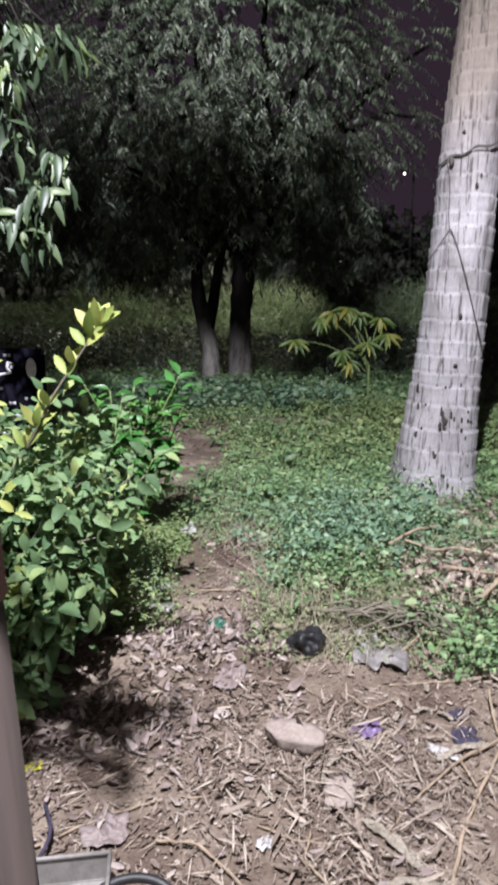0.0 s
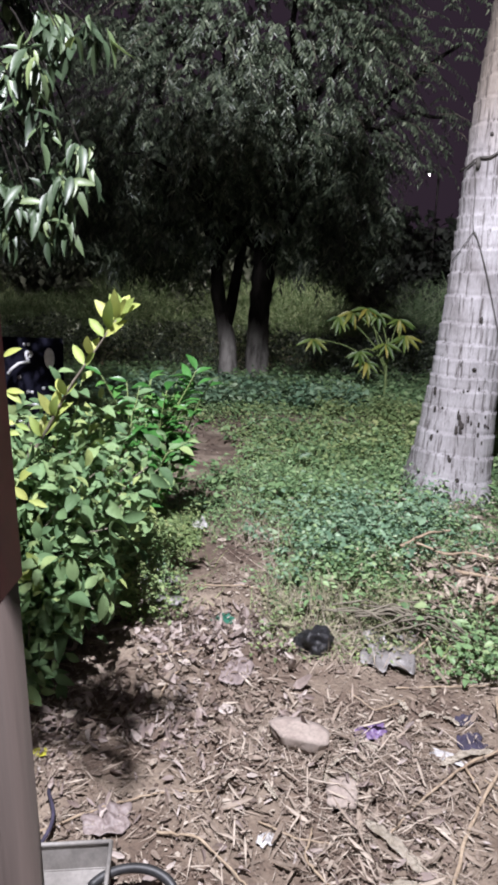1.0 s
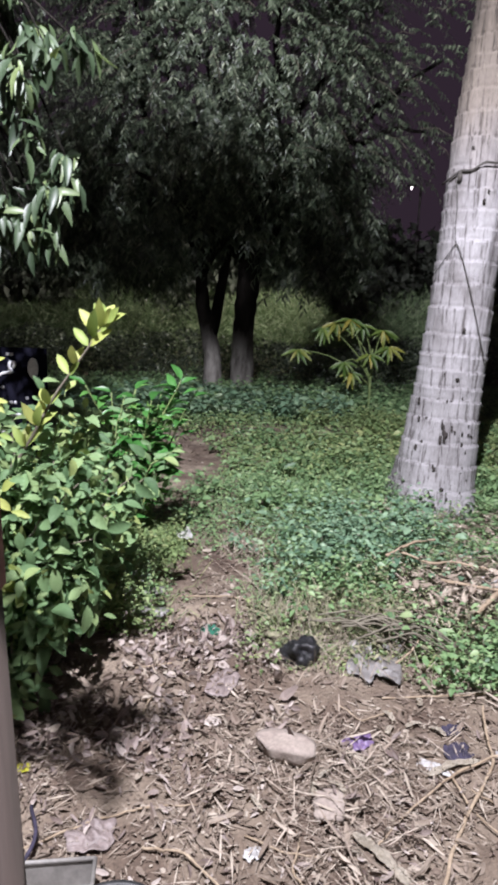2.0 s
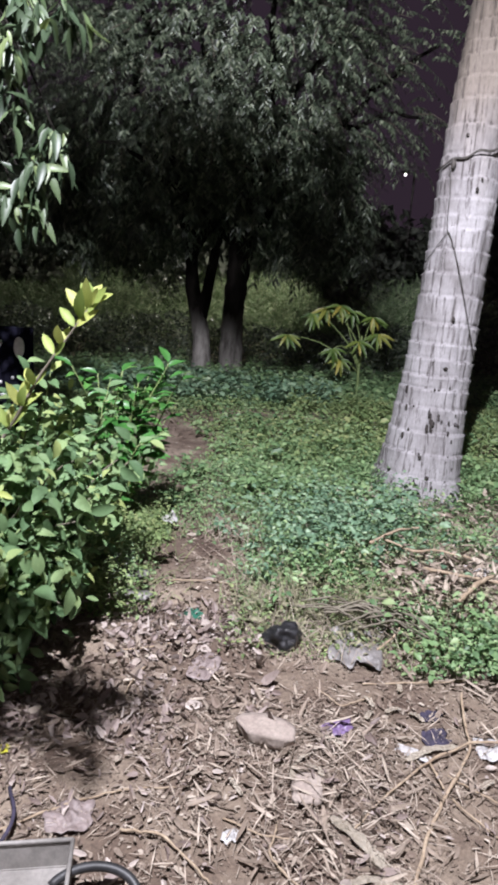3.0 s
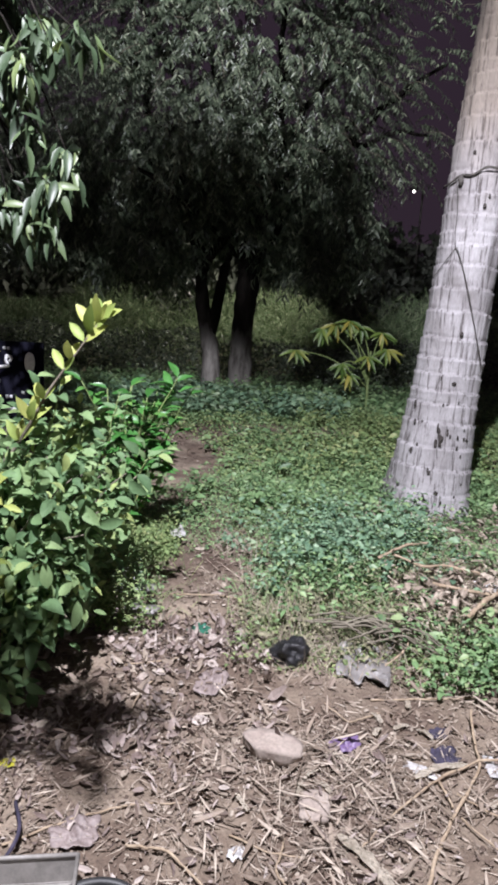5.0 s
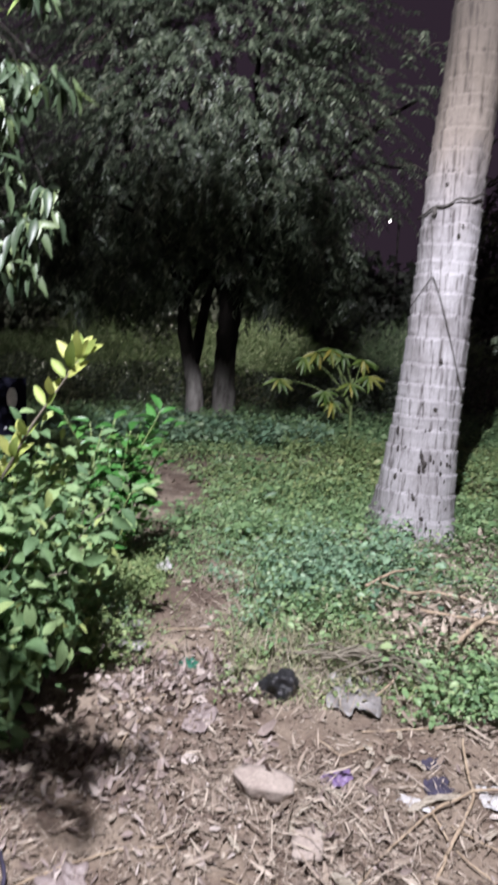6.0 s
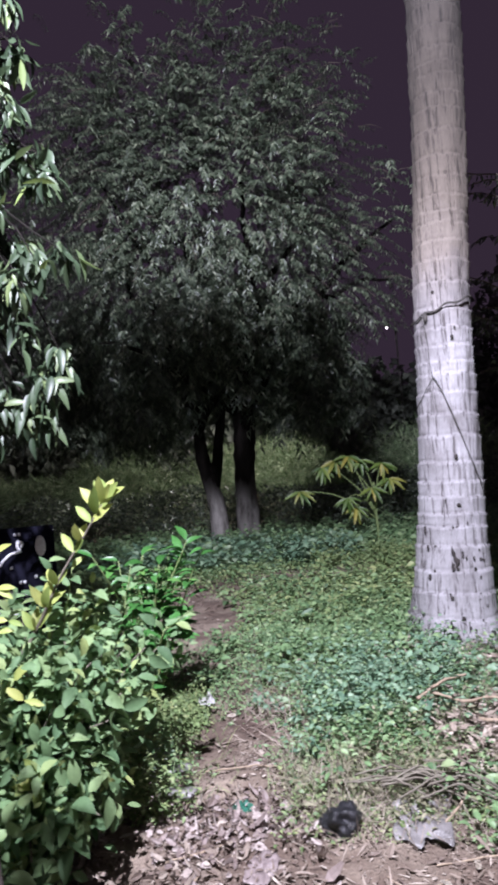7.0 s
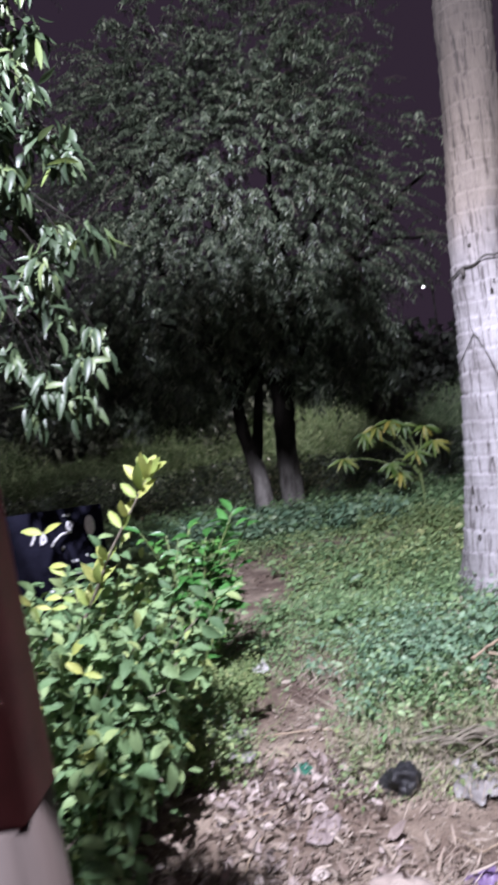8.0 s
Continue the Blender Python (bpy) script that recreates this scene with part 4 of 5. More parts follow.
    # lower unseen tips, set to cast shade on the earth before the lemon bush
    over += [(-0.60, 1.00, 3.0), (-0.53, 0.95, 3.02), (-0.43, 1.0, 3.02)]
    for n, tip in enumerate(over):
        tip = np.array(tip)
        bough = bend(trunk[10 + n % 4], tip + (0, 0, 0.08), -0.3, 0.05, 14)
        part("bough", tubes("bough", [(bough, np.linspace(0.03, 0.005, 14))], TWIG, 8), tree)
        wide = 0.08 if n < 15 else 0.055
        for _ in range(26 if n < hang else (44, 46, 18)[n - hang]):
            a, sp = r.uniform(0, 2 * np.pi), r.uniform(0.2, 0.9)
            b.append(tip + r.normal(0, wide, 3) + (0, 0, 0.06))
            ax.append((np.cos(a) * sp, np.sin(a) * sp, -r.uniform(0.5, 1.2) if n < hang else -r.uniform(0.05, 0.4)))
            fc.append((np.cos(a), np.sin(a), 0.6) if n < hang else (0.1 * np.cos(a), 0.1, 1.0))
    ln = r.uniform(0.13, 0.2, len(b)) * np.where(np.arange(len(b)) < hang * 26, 0.9, 0.7)
    tagged(part("foliage", leaf_mesh("foliage", np.array(b), np.array(ax), np.array(fc), ln, ln * 0.24, MANGO_MASS, FINE_LANCE, 0.2), tree), kind="stuff")


mango()

# ---- far planting ----


def cassava():
    plant = thing("cassava_plant", "young cassava with yellow-green fingered leaves", "plant")
    r = np.random.default_rng(111)
    stems, b, ax, fc, ln = [], [], [], [], []
    heads = [(1.02, 10.9, 0.86), (1.44, 11, 1.22), (2.08, 11, 1.30), (2.42, 10.95, 1.22), (2.22, 10.9, 0.82), (1.80, 10.9, 0.68), (1.88, 11, 1.38), (1.66, 11.05, 1.32), (1.95, 11, 0.5), (2.55, 11, 0.95)]
    for h in heads:
        h = np.array(h)
        stems.append((bend((2.3, 11.1, 0.2 + 0.5 * r.uniform()), h, -0.16, 0.01, 8), np.linspace(0.014, 0.006, 8)))
        for a in np.linspace(-1.15, 1.15, 7):
            b.append(h)
            ax.append((np.sin(a) * 0.9 + r.normal(0, 0.14), -0.35 + r.normal(0, 0.15), -0.75 * np.cos(a) + r.normal(0, 0.06) + 0.1))
            fc.append((0, -0.8, 0.6))
            ln.append(r.uniform(0.22, 0.34))
    stems.append((bend((2.3, 11.1, -0.45), (2.3, 11.1, 0.9), 0, 0.01, 8), np.linspace(0.03, 0.016, 8)))
    for pts, rad in stems:
        part("stem", tubes("stem", [(pts, rad)], GREEN_STEM, 6), plant)
    ln = np.array(ln)
    part("foliage", leaf_mesh("foliage", np.array(b), np.array(ax), np.array(fc), ln, ln * 0.22, CASSAVA, LANCE, 0.25), plant)


cassava()


def tall_grass(name, n, area, zmax, seed, label):
    x, y, r = scatter(n, *area, lambda x, y: np.clip(0.6 + 0.6 * value_noise(x * 0.5, y * 0.5, 121), 0.1, 1), seed)
    m = len(x)
    base = np.stack([x, y, ground_z(x, y) + r.uniform(0, 1, m) ** 0.6 * zmax * (0.72 + 0.25 * value_noise(x * 0.6, y * 0.6, 122))], -1)
    ax = np.stack([r.normal(0, 0.6, m), r.normal(-0.2, 0.4, m), r.uniform(0.2, 1.0, m)], -1)
    L = r.uniform(0.18, 0.42, m)
    stuff(name, leaf_mesh(name, base, ax, np.array([0, -1.0, 0.4]) + r.normal(0, 0.4, (m, 3)), L, L * 0.06, HEDGE, DIAMOND, 0.4), label, "tall grass")


tall_grass("tall_grass", 95000, (-14, 11, 16.9, 20.5), 3.3, 123, "high pale green grass beyond the tree")


def woods(name, n, area, zlo, zhi, seed, size):
    x, y, r = scatter(n, *area, lambda x, y: 1 + 0 * x, seed)
    m = len(x)
    top = zhi * (0.75 + 0.3 * value_noise(x * 0.3, y * 0.3, 131) + 0.15 * value_noise(x * 1.1, y * 1.1, 132))
    base = np.stack([x, y, zlo + (top - zlo) * r.uniform(0, 1, m)], -1)
    ax = r.normal(0, 1, (m, 3)) + (0, -0.4, -0.3)
    L = size * r.uniform(0.6, 1.4, m)
    stuff(name, leaf_mesh(name, base, ax, r.normal(0, 0.6, (m, 3)) + (0, -0.6, 0.8), L, L * 0.5, WOODS, DIAMOND, 0.2), "dark mass of trees far behind the yard", "woods")


woods("far_woods", 90000, (-28, 30, 23, 28), 0.0, 7.0, 133, 0.42)


def undergrowth():
    """Low shrubs added along the bank, filling the shaded band in front of the grass."""
    x, y, r = scatter(26000, -11, 8, 15.7, 16.8, lambda x, y: 1 + 0 * x, 151)
    m = len(x)
    g = ground_z(x, y)
    top = 0.75 + 0.22 * value_noise(x * 0.8, y, 152) + 0.12 * value_noise(x * 2.6, y * 2, 153)
    base = np.stack([x, y, g + (top - g) * r.uniform(0, 1, m)], -1)
    L = r.uniform(0.06, 0.16, m)
    stuff("undergrowth", leaf_mesh("undergrowth", base, r.normal(0, 1, (m, 3)), r.normal(0, 0.6, (m, 3)) + (0, -0.6, 0.8), L, L * 0.45, CROWN, DIAMOND, 0.2), "low shrubs added for the shaded band behind the tree", "shrubs")


undergrowth()


def street_lamp(x, y, z, radius):
    """A far hooded lamp on a pole, whose light falls on the grass below it."""
    lamp_post = thing("street_lamp", "far hooded lamp glowing on a thin pole among trees", "street lamp", (x, y, float(ground_z(x, y))), "far street lamps")
    h = z - lamp_post.location[2]
    part("pole", tubes("pole", [(np.array([(0.25, 0, -0.1), (0.25, 0, h * 0.5), (0.25, 0, h + 0.1), (0.15, 0, h + 0.22), (0, 0, h + 0.16)]), (0.05, 0.045, 0.035, 0.025, 0.025))], WIRE, 10), lamp_post)
    bm = bmesh.new()
    bmesh.ops.create_cone(bm, cap_ends=True, segments=20, radius1=0.13, radius2=0.05, depth=0.10)
    part("hood", bm_mesh("hood", bm, WIRE), lamp_post, m=pose(0, 0, h + 0.10))
    bm = bmesh.new()
    bmesh.ops.create_uvsphere(bm, u_segments=16, v_segments=10, radius=radius)
    part("bulb", bm_mesh("bulb", bm, BULB), lamp_post, "glowing white bulb", pose(0, 0, h))


street_lamp(4.62, 18.6, 4.78, 0.03)
street_lamp(-2.72, 22.5, 2.92, 0.025)


def young_tree():
    tree = thing("young_tree", "sparse young tree with drooping leaf sprays behind the palm", "tree")
    r = np.random.default_rng(141)
    trunk = bend((4.6, 9.6, -0.1), (4.7, 9.5, 5.2), 0, 0.06, 12)
    part("trunk", tubes("trunk", [(trunk, np.linspace(0.09, 0.03, 12))], SHADED_BARK, 10), tree)
    b, ax, sticks = [], [], []
    for k in range(60):
        s = trunk[r.integers(3, 12)]
        a = r.uniform(0, 6.28)
        e = s + np.array([np.cos(a), np.sin(a), r.uniform(-0.1, 0.5)]) * r.uniform(0.7, 1.7)
        q = bend(s, e, -0.15, 0.03, 10)
        sticks.append((q, np.linspace(0.016, 0.003, 10)))
        for t in np.linspace(0.3, 1, 26):
            b.append([np.interp(t * 9, np.arange(10), q[:, c]) for c in range(3)])
            ax.append(r.normal(0, 0.5, 3) + np.array([np.cos(a) * 0.5, np.sin(a) * 0.5, -0.6]))
    for pts, rad in sticks:
        part("limb", tubes("limb", [(pts, rad)], TWIG, 6), tree)
    b, ax = np.array(b), np.array(ax)
    L = r.uniform(0.08, 0.16, len(b))
    part("crown", leaf_mesh("crown", b, ax, np.array([0, -0.6, 0.8]) + r.normal(0, 0.4, b.shape), L, L * 0.34, CROWN, DIAMOND, 0.3), tree)


young_tree()

# ---- doorpost beside the camera ----


def doorpost():
    post = thing("door_jamb", "wooden door jamb, maroon paint above bare worn wood", "door jamb")
    x0, y0, split = -0.154, 0.214, 1.42
    w, d = 0.05, 0.045
    post.matrix_basis = Matrix.Translation((x0, y0, split)) @ pose(0, 0, 0, 0, -2.2, 0) @ Matrix.Translation((-x0, -y0, -split))
    part("lower_board", bm_mesh("lower_board", box_bm(w, d, split, 0.002, 2), WOOD), post, "bare brown wood", pose(x0 - w / 2 + 0.002, y0, split / 2))
    part("upper_board", bm_mesh("upper_board", box_bm(w + 0.004, d - 0.004, 2.15 - split, 0.002, 2), MAROON), post, "maroon painted wood", pose(x0 - w / 2 + 0.003, y0, (2.15 + split) / 2))
    part("panel", bm_mesh("panel", box_bm(0.5, 0.03, split, 0.004), PANEL), post, "pale bare panel", pose(x0 - w - 0.2535, y0 + 0.004, split / 2))
    part("upper_panel", bm_mesh("upper_panel", box_bm(0.5, 0.026, 2.15 - split, 0.004), MAROON), post, "maroon painted panel", pose(x0 - w - 0.250, y0 + 0.004, (2.15 + split) / 2))


doorpost()


def wall_piece(name, x0, x1, z0, z1, label):
    bm = box_bm(x1 - x0, 0.16, z1 - z0, 0.008)
    ob = tagged(new(name, bm_mesh(name, bm, PLASTER)), label, "wall", kind="structure")
    ob.location = ((x0 + x1) / 2, 0.26, (z0 + z1) / 2)


wall_piece("wall_left", -4.5, -0.729, -0.1, 2.6, "plain plastered house wall beside the doorway")
wall_piece("wall_right", 0.82, 4.5, -0.1, 2.6, "plain plastered house wall beside the doorway")
wall_piece("wall_above_door", -0.726, 0.817, 2.153, 2.6, "plain plastered wall over the doorway")

# ---- written board ----


def board():
    sign = thing("written_board", "dark board with white painted script behind the bush", "sign board")
    y, x0, x1, z0, z1 = 5.0, -2.75, -1.45, 0.35, 1.17
    face = part("board", bm_mesh("board", box_bm(x1 - x0, 0.03, z1 - z0, 0.004), BOARD), sign, m=pose((x0 + x1) / 2, y, (z0 + z1) / 2))
    for lx in (x0 + 0.12, x1 - 0.12):
        part("leg", bm_mesh("leg", box_bm(0.05, 0.05, z1 + 0.02, 0.006), TWIG), sign, m=pose(lx, y + 0.042, (z1 - 0.14) / 2))
    f = y - 0.018
    mid = np.array([(x0 + x1) / 2, y, (z0 + z1) / 2])

    def stroke(points, r=0.012):
        p = np.array([(a, f, b + 0.09) for a, b in points], float)
        t = np.linspace(0, len(p) - 1, 5 * len(p))
        q = np.stack([np.interp(t, np.arange(len(p)), p[:, k]) for k in range(3)], -1)
        part("stroke", tubes("stroke", [(q - mid, r)], SIGNWHITE, 6), face, "white painted stroke")
    bm = bmesh.new()
    bmesh.ops.create_uvsphere(bm, u_segments=20, v_segments=10, radius=1)
    bmesh.ops.scale(bm, vec=(0.04, 0.008, 0.078), verts=bm.verts)
    part("stroke", bm_mesh("stroke", bm, SIGNWHITE), face, "white painted oval", pose(-1.55 - mid[0], f - mid[1], 1.02 - mid[2]))
    stroke([(-1.70, 0.93), (-1.68, 0.965), (-1.72, 0.975), (-1.73, 0.93), (-1.70, 0.90), (-1.78, 0.885), (-1.84, 0.84), (-1.87, 0.80)])
    stroke([(-1.90, 0.93), (-1.94, 0.88), (-1.95, 0.82), (-1.91, 0.85), (-1.92, 0.90)])
    stroke([(-1.98, 0.96), (-2.0, 0.88), (-2.03, 0.83)])
    stroke([(-1.56, 0.60), (-1.62, 0.575), (-1.72, 0.57), (-1.82, 0.60), (-1.84, 0.64)])
    stroke([(-1.62, 0.42), (-1.72, 0.40), (-1.80, 0.44), (-1.86, 0.40), (-1.93, 0.46)])
    for a, b in ((-1.735, 1.03), (-1.705, 1.03), (-1.78, 0.78), (-1.72, 0.665), (-1.69, 0.665), (-1.60, 0.70)):
        stroke([(a - 0.009, b), (a + 0.009, b)], 0.013)


board()

# ---- stones, sticks and rubbish on the earth ----


def on_ground(x, y, lift=0.0):
    return (x, y, float(ground_z(x, y)) + lift)


def lump(sx, sy, sz, seed, rough=0.25, flat=0.5, subdiv=3):
    bm = bmesh.new()
    bmesh.ops.create_icosphere(bm, subdivisions=subdiv, radius=1)
    o = Vector((seed * 3.7, seed * 1.3, seed * 7.1))
    for v in bm.verts:
        k = max(abs(v.co.x), abs(v.co.y), abs(v.co.z))
        v.co = v.co.lerp(v.co / k, flat)
        v.co *= 1 + rough * noise.noise(v.co * 1.1 + o) + rough * 0.4 * noise.noise(v.co * 3.3 + o)
        v.co = Vector((v.co.x * sx, v.co.y * sy, v.co.z * sz))
    return bm


def single(name, label, category, me, m, group=""):
    ob = thing(name, label, category, group=group, data=me)
    ob.matrix_basis = m
    return ob


def slab(outline, thick, seed):
    """A broken flat stone: an outline raised to a worn, slightly tilted top."""
    bm = bmesh.new()
    low = [bm.verts.new((x * 0.92, y * 0.9, 0)) for x, y in outline]
    top = [bm.verts.new((x, y, thick * (1 + 0.25 * math.sin(seed + 3 * x / 0.1)))) for x, y in outline]
    bm.faces.new(low[::-1])
    bm.faces.new(top)
    for i in range(len(low)):
        j = (i + 1) % len(low)
        bm.faces.new((low[i], low[j], top[j], top[i]))
    bmesh.ops.triangulate(bm, faces=[f for f in bm.faces if len(f.verts) > 4])
    bmesh.ops.subdivide_edges(bm, edges=bm.edges[:], cuts=3, use_grid_fill=True)
    for v in bm.verts:
        v.co += Vector((1, 1, 1)) * 0.006 * noise.noise(v.co * 28 + Vector((seed, 0, 0))) + Vector((0, 0, 0.004)) * noise.noise(v.co * 70)
    bmesh.ops.smooth_vert(bm, verts=bm.verts[:], factor=0.22, use_axis_x=True, use_axis_y=True, use_axis_z=True)
    return bm


SLAB = ((-0.115, 0.012), (-0.09, 0.05), (-0.03, 0.056), (0.05, 0.045), (0.105, 0.02), (0.108, -0.03), (0.07, -0.06), (0.0, -0.062), (-0.06, -0.045))
single("stone", "flat pale brick-like stone lying on the earth", "stone", bm_mesh("stone", slab(SLAB, 0.052, 1), STONE),
       Matrix.Translation(on_ground(0.175, 2.0, 0.020)) @ pose(0, 0, 0, 5, 4, -9))
for x, y, s, k in ((0.30, 1.77, 0.065, 2), (-0.42, 2.1, 0.05, 4), (0.96, 7.5, 0.10, 5), (-0.32, 2.42, 0.04, 6), (0.02, 2.42, 0.03, 7), (-0.03, 2.75, 0.035, 8), (-0.28, 2.8, 0.03, 9), (-0.05, 3.25, 0.03, 10)):
    single("stone", "small half-buried earthy stone", "stone", bm_mesh("stone", lump(s, s * 0.8, s * 0.25, k, 0.25, 0.4), STONE), Matrix.Translation(on_ground(x, y, s * 0.12)) @ pose(0, 0, 0, 0, 0, 40 * k), "stones on the earth")


def crumpled(w, h, rise, seed, n=22):
    """A crumpled sheet with folds and a ragged outline, of some thickness."""
    bm = bmesh.new()
    bmesh.ops.create_grid(bm, x_segments=n, y_segments=n, size=0.5)
    o = Vector((seed * 2.1, seed * 5.3, seed))
    for v in bm.verts:
        x, y = v.co.x, v.co.y
        rag = 1 + 0.35 * noise.noise(Vector((math.atan2(y, x) * 1.5, seed, 0)))
        q = Vector((x, y, 0))
        z = abs(noise.noise(q * 3 + o)) + 0.4 * abs(noise.noise(q * 7 + o)) + 0.15 * abs(noise.noise(q * 15 + o))
        k = max(abs(x), abs(y)) / max(math.hypot(x, y), 1e-6)
        v.co = Vector((x * w * rag * (0.4 + 0.6 * k), y * h * rag * (0.4 + 0.6 * k), 0.5 * rise * z * (1.15 - 1.6 * (x * x + y * y)) + 0.004))
    bmesh.ops.solidify(bm, geom=bm.faces[:], thickness=0.0015)
    return bm


RUBBISH = (
    ("wrapper", "crumpled purple wrapper on the earth", "wrapper", PURPLE, 0.44, 2.07, 0.13, 0.085, 0.05, 1),
    ("grey_bag", "crumpled greyish plastic sheet on the earth", "plastic sheet", GREYBAG, 0.64, 2.69, 0.42, 0.24, 0.15, 3),
    ("white_bag", "scrap of white plastic in the weeds", "plastic scrap", WHITEBAG, -0.33, 4.10, 0.15, 0.10, 0.12, 4),
    ("white_bag", "scrap of white plastic on the earth", "plastic scrap", WHITEBAG, -0.56, 3.48, 0.17, 0.10, 0.08, 5),
    ("white_bag", "scrap of white plastic beside the palm", "plastic scrap", WHITEBAG, 1.42, 3.32, 0.13, 0.10, 0.09, 6),
    ("rag", "small dark navy rag on the earth", "rag", NAVY, 0.80, 2.03, 0.10, 0.10, 0.06, 7),
    ("rag", "small dark navy rag on the earth", "rag", NAVY, 0.82, 2.16, 0.09, 0.06, 0.05, 8),
    ("green_scrap", "green plastic scrap on the earth", "plastic scrap", GREENGLASS, -0.125, 2.88, 0.11, 0.10, 0.04, 9),
    ("grey_bag", "crumpled dusty brownish plastic bag on the earth", "plastic bag", BROWNBAG, -0.05, 2.42, 0.20, 0.12, 0.06, 10),
    ("grey_bag", "crumpled dusty plastic scrap on the earth", "plastic bag", BROWNBAG, -0.42, 1.62, 0.12, 0.14, 0.06, 11),
    ("white_bag", "small scrap of white plastic on the earth", "plastic scrap", WHITEBAG, 0.055, 1.60, 0.05, 0.06, 0.04, 12),
    ("white_bag", "scrap of white plastic on the earth", "plastic scrap", WHITEBAG, 0.70, 1.96, 0.13, 0.05, 0.04, 13),
    ("white_bag", "scrap of white plastic on the earth", "plastic scrap", WHITEBAG, 0.97, 1.97, 0.09, 0.12, 0.03, 14),
    ("yellow_leaf", "fallen yellow lemon leaf on the earth", "leaf", YELLOW, -0.71, 1.90, 0.06, 0.045, 0.012, 15),
)
for nm, lab, cat, mat, x, y, w, h, rise, seed in RUBBISH:
    single(nm, lab, cat, bm_mesh(nm, crumpled(w, h, rise, seed), mat), Matrix.Translation(on_ground(x, y, 0.10 if seed == 6 else 0.06 if seed == 4 else 0.004)) @ pose(0, 0, 0, 0, 0, 25 * seed))

single("black_bag", "knotted black plastic bag lying on the earth", "plastic bag", bm_mesh("black_bag", lump(0.078, 0.065, 0.062, 17, 0.55, 0.1, 4), BLACKBAG), Matrix.Translation(on_ground(0.29, 2.61, 0.045)) @ pose(0, 0, 0, 0, 12, 30))


def stick(points, r0, r1, material=DRYSTICK, label="dry bent stick lying on the earth"):
    p = np.array([(x, y, float(ground_z(x, y)) + h) for x, y, h in points], float)
    t = np.linspace(0, len(p) - 1, 6 * len(p))
    q = np.stack([np.interp(t, np.arange(len(p)), p[:, k]) for k in range(3)], -1)
    ker = np.array([0.25, 0.5, 0.25])
    for k in range(3):
        q[1:-1, k] = np.convolve(q[:, k], ker, "valid")
    q += rng.normal(0, 0.0015, q.shape)
    rad = 0.55 * np.linspace(r0, r1, len(q)) * (1 + 0.10 * rng.normal(0, 1, len(q)))
    return single("stick", label, "stick", tubes("stick", [(q, rad)], material, 8), Matrix(), "sticks on the earth")


STICKS = (
    ([(0.97, 2.26, 0.05), (0.93, 2.1, 0.03), (0.90, 1.95, 0.02), (0.75, 1.76, 0.015), (0.64, 1.60, 0.012), (0.54, 1.40, 0.01), (0.50, 1.30, 0.01)], 0.009, 0.013),
    ([(1.10, 1.98, 0.03), (0.92, 1.99, 0.03), (0.72, 1.90, 0.02), (0.55, 1.76, 0.015), (0.42, 1.62, 0.01)], 0.010, 0.006),
    ([(0.74, 1.90, 0.015), (0.75, 1.78, 0.02)], 0.009, 0.007),
    ([(0.76, 1.74, 0.015), (0.86, 1.58, 0.01), (0.88, 1.43, 0.01)], 0.006, 0.004),
    ([(0.20, 1.66, 0.01), (0.16, 1.52, 0.02), (0.22, 1.40, 0.02), (0.38, 1.35, 0.01)], 0.007, 0.005),
    ([(0.03, 1.66, 0.01), (0.14, 1.60, 0.01), (0.26, 1.58, 0.01)], 0.006, 0.004),
    ([(-0.62, 1.58, 0.015), (-0.45, 1.66, 0.012), (-0.28, 1.75, 0.012), (-0.12, 1.78, 0.01)], 0.008, 0.005),
    ([(-0.27, 1.58, 0.015), (-0.15, 1.56, 0.03), (-0.05, 1.48, 0.02), (0.0, 1.42, 0.01)], 0.008, 0.006),
    ([(-0.28, 2.42, 0.01), (-0.33, 2.28, 0.02), (-0.36, 2.16, 0.01)], 0.007, 0.006),
    ([(-0.42, 2.48, 0.01), (-0.20, 2.55, 0.02)], 0.008, 0.007),
    ([(0.48, 2.62, 0.02), (0.66, 2.55, 0.03), (0.80, 2.66, 0.06), (0.86, 2.74, 0.10)], 0.009, 0.008),
    ([(0.60, 2.36, 0.01), (0.85, 2.38, 0.015), (1.05, 2.42, 0.01)], 0.007, 0.005),
    ([(0.85, 3.45, 0.20), (1.05, 3.62, 0.24), (1.2, 3.7, 0.22)], 0.018, 0.015),
    ([(0.95, 3.55, 0.21), (1.08, 3.38, 0.20), (1.22, 3.42, 0.19), (1.40, 3.36, 0.17)], 0.016, 0.012),
    ([(1.1, 3.24, 0.17), (1.5, 3.12, 0.15)], 0.017, 0.014),
    ([(1.14, 2.84, 0.15), (1.28, 2.98, 0.19), (1.42, 3.1, 0.19)], 0.024, 0.019),
    ([(-0.30, 3.22, 0.02), (-0.05, 3.20, 0.02), (0.10, 3.18, 0.01)], 0.008, 0.006),
    ([(0.78, 1.84, 0.02), (0.90, 1.72, 0.02), (1.0, 1.62, 0.015)], 0.006, 0.004),
    ([(0.62, 2.28, 0.01), (0.48, 2.18, 0.015), (0.40, 2.30, 0.01)], 0.006, 0.004),
)
for pts, a, b in STICKS:
    stick(pts, a, b)
for k in range(20):
    x, y = 0.58 + 0.017 * k + rng.normal(0, 0.04), 2.75 + rng.normal(0, 0.06)
    turn = rng.normal(0, 0.05)
    stick([(x - 0.17, y + 0.03 + turn, 0.09 + 0.012 * (k % 4)), (x, y, 0.14 + 0.01 * (k % 3)), (x + 0.17, y - 0.05 - turn, 0.07)], 0.009, 0.006, TWIG, "thin grey twig in a heap of prunings")


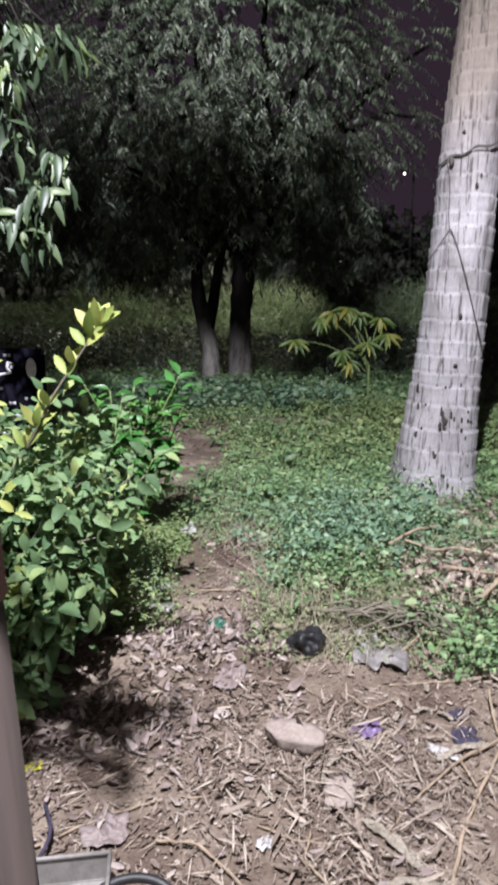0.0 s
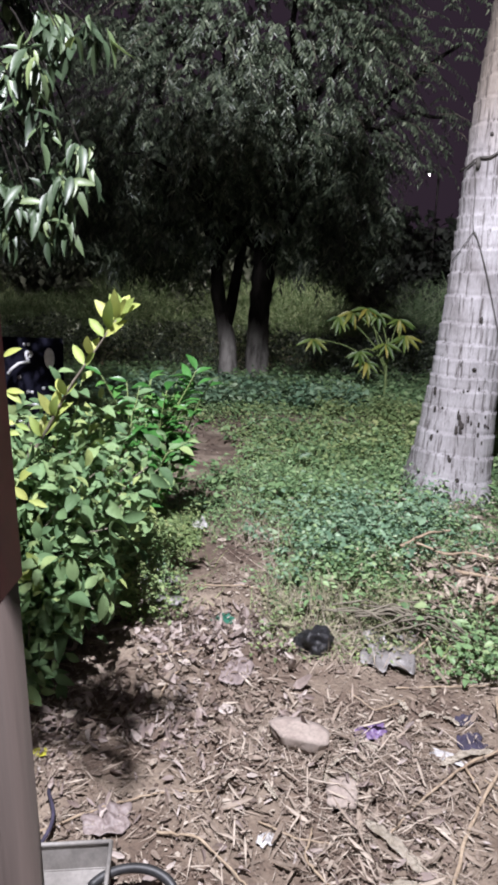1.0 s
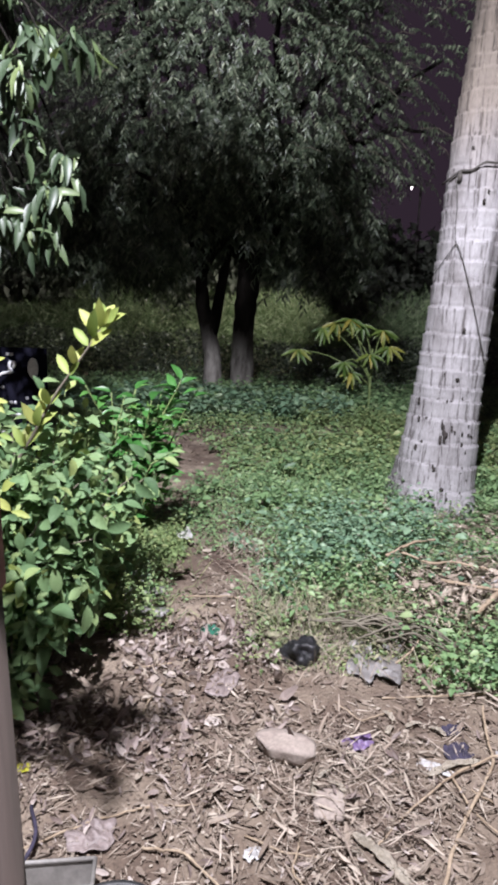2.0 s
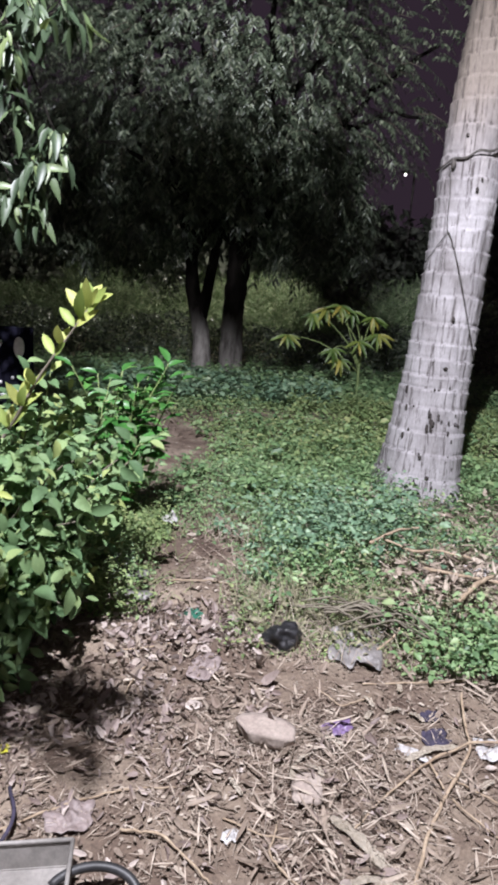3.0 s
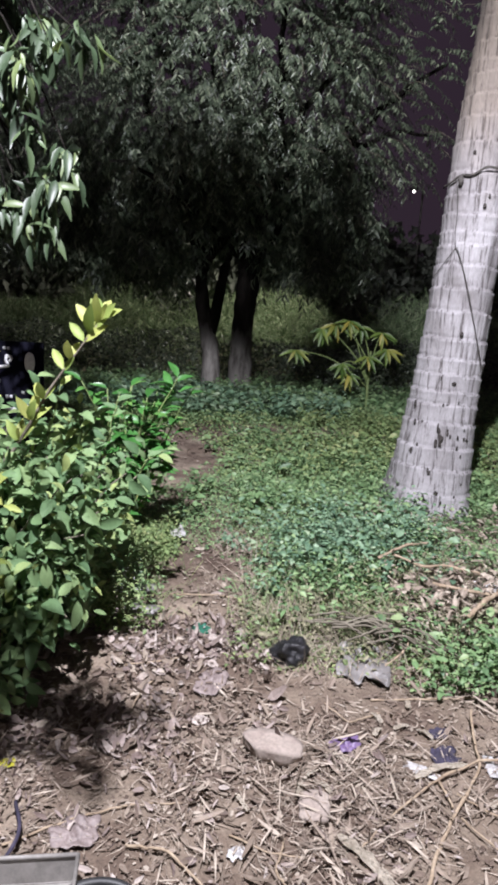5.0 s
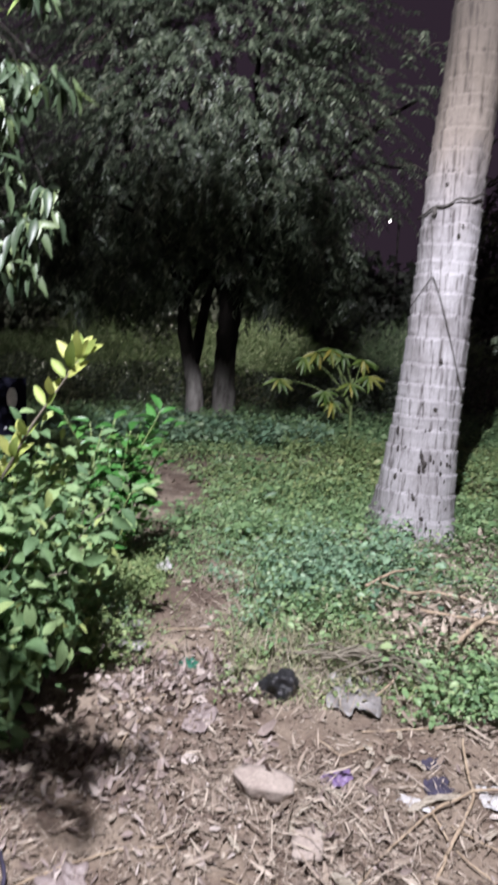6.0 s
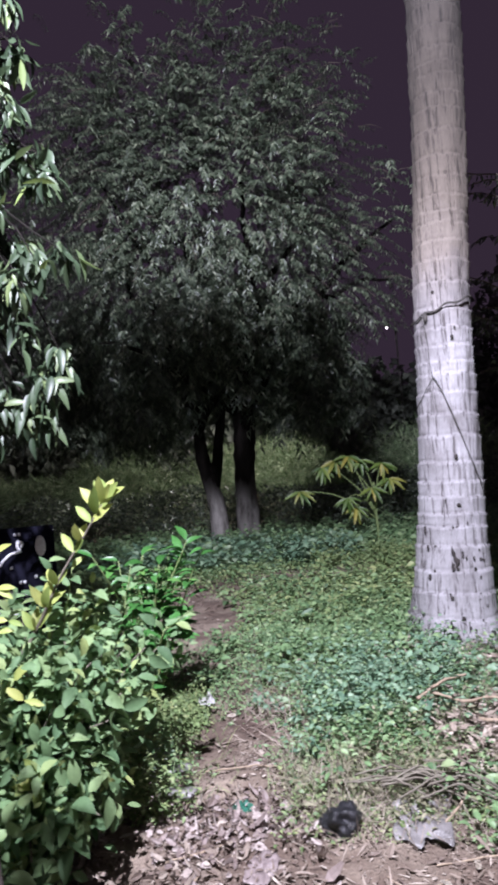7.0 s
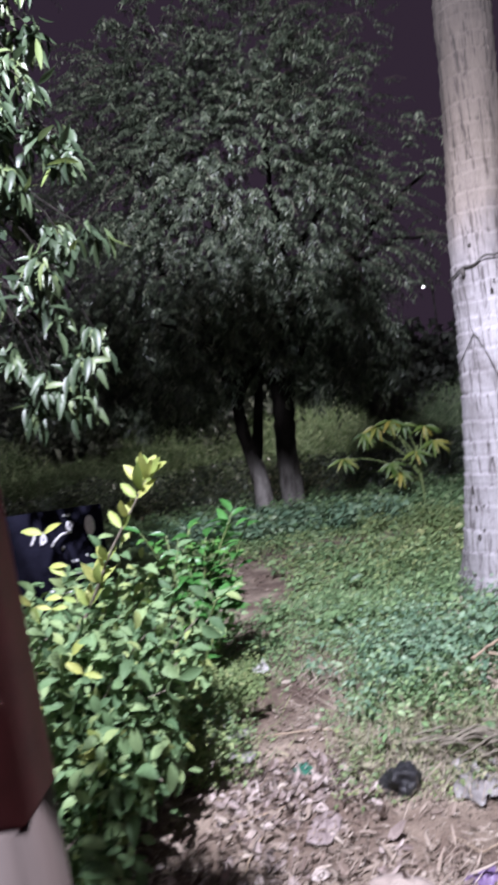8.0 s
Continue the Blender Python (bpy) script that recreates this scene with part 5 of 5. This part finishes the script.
def strip(points, width, label):
    """A dry curled husk strip of some thickness."""
    p = np.array([(x, y, float(ground_z(x, y)) + h) for x, y, h in points], float)
    t = np.linspace(0, len(p) - 1, 14)
    q = np.stack([np.interp(t, np.arange(len(p)), p[:, k]) for k in range(3)], -1)
    tang = unit(np.gradient(q, axis=0))
    sd = unit(np.cross(tang, (0, 0, 1.0)))
    bm = bmesh.new()
    rows = []
    for i in range(14):
        w = width * (0.8 + 0.12 * math.sin(i * 1.9 + width * 99) + 0.08 * math.sin(i * 4.3)) * (1 if 0 < i < 13 else 0.6)
        rows.append([bm.verts.new(q[i] + sd[i] * w * s + np.array([0, 0, 0.10 * w * (1 - 4 * s * s) + 0.06 * w * math.sin(i * 2.1 + 5 * s)])) for s in (-0.5, -0.17, 0.17, 0.5)])
    for a, b in zip(rows, rows[1:]):
        for k in range(3):
            bm.faces.new((a[k], a[k + 1], b[k + 1], b[k]))
    bmesh.ops.solidify(bm, geom=bm.faces[:], thickness=0.003)
    return single("husk_strip", label, "husk", bm_mesh("husk_strip", bm, PALE, False), Matrix(), "husks on the earth")


strip([(0.36, 1.66, 0.03), (0.42, 1.58, 0.03), (0.47, 1.50, 0.02), (0.50, 1.46, 0.015)], 0.045, "pale dry curled husk strip on the earth")
strip([(0.34, 1.40, 0.02), (0.42, 1.43, 0.03), (0.52, 1.42, 0.02)], 0.03, "pale dry curled husk strip on the earth")
strip([(0.66, 1.92, 0.02), (0.76, 1.96, 0.03), (0.86, 1.97, 0.02)], 0.035, "pale dry curled husk strip on the earth")
strip([(0.05, 1.80, 0.02), (0.09, 1.74, 0.015)], 0.02, "pale dry curled husk strip on the earth")
for x, y, a in ((0.74, 2.32, 80), (0.68, 2.18, 20), (0.58, 2.15, 60), (0.76, 2.14, 130), (0.60, 2.24, 110), (0.30, 1.90, 40), (0.34, 1.84, 120), (0.26, 1.84, 80), (0.42, 1.98, 150), (0.90, 1.80, 30), (1.0, 1.72, 150)):
    c, s = math.cos(radians(a)), math.sin(radians(a))
    strip([(x - 0.035 * c, y - 0.035 * s, 0.018), (x, y, 0.026), (x + 0.035 * c, y + 0.035 * s, 0.015)], 0.026, "pale dry husk chip on the earth")


def plank(x, y, w, d, turn, label):
    single("plank", label, "plank", bm_mesh("plank", box_bm(w, d, 0.025, 0.006), GREYBAG), Matrix.Translation(on_ground(x, y, 0.022)) @ pose(0, 0, 0, 3, -4, turn))


plank(-0.50, 3.27, 0.26, 0.07, 8, "weathered grey board scrap on the earth")
plank(-0.42, 3.05, 0.18, 0.08, -20, "weathered grey board scrap on the earth")


def metal_tray():
    """A dull metal trough whose far rim shows."""
    bm = bmesh.new()
    bmesh.ops.create_cube(bm, size=1)
    bmesh.ops.scale(bm, vec=(0.50, 0.34, 0.13), verts=bm.verts)
    topf = [f for f in bm.faces if f.normal.z > 0.9]
    bmesh.ops.inset_region(bm, faces=topf, thickness=0.012)
    bmesh.ops.translate(bm, vec=(0, 0, -0.075), verts=list(topf[0].verts))
    bmesh.ops.bevel(bm, geom=[e for e in bm.edges], offset=0.003, segments=2, affect="EDGES")
    tray = thing("metal_tray", "dull grey metal tray standing on the earth", "tray")
    tray.matrix_basis = Matrix.Translation(on_ground(-0.60, 1.24, 0.06)) @ pose(0, 0, 0, 0, 0, 6)
    part("body", bm_mesh("body", bm, GALV, False), tray)
    rim = np.array([(-0.25, -0.17, 0.065), (0.25, -0.17, 0.065), (0.25, 0.17, 0.065), (-0.25, 0.17, 0.065)])
    for a, b in zip(rim, np.roll(rim, -1, 0)):
        part("rim", tubes("rim", [(np.linspace(a, b, 4), 0.006)], GALV, 8), tray, "rolled metal rim")
    a = np.linspace(-0.3, 2.6, 26)
    ring = np.stack([-0.30 + 0.12 * np.cos(a), 1.30 + 0.07 * np.sin(a), 0.04 + 0.06 * np.sin(np.linspace(0.2, 2.6, 26))], -1)
    single("hose", "black rubber hose looped beside the tray", "hose", tubes("hose", [(ring, 0.012)], RUBBER, 10), Matrix())
    cable = np.stack([-0.60 + 0.03 * np.sin(np.linspace(0, 4, 16)), np.linspace(1.47, 1.72, 16), 0.02 + 0.02 * np.sin(np.linspace(0, 3, 16))], -1)
    single("cable", "thin dark blue cable lying by the tray", "cable", tubes("cable", [(cable, 0.006)], NAVY, 8), Matrix())


metal_tray()
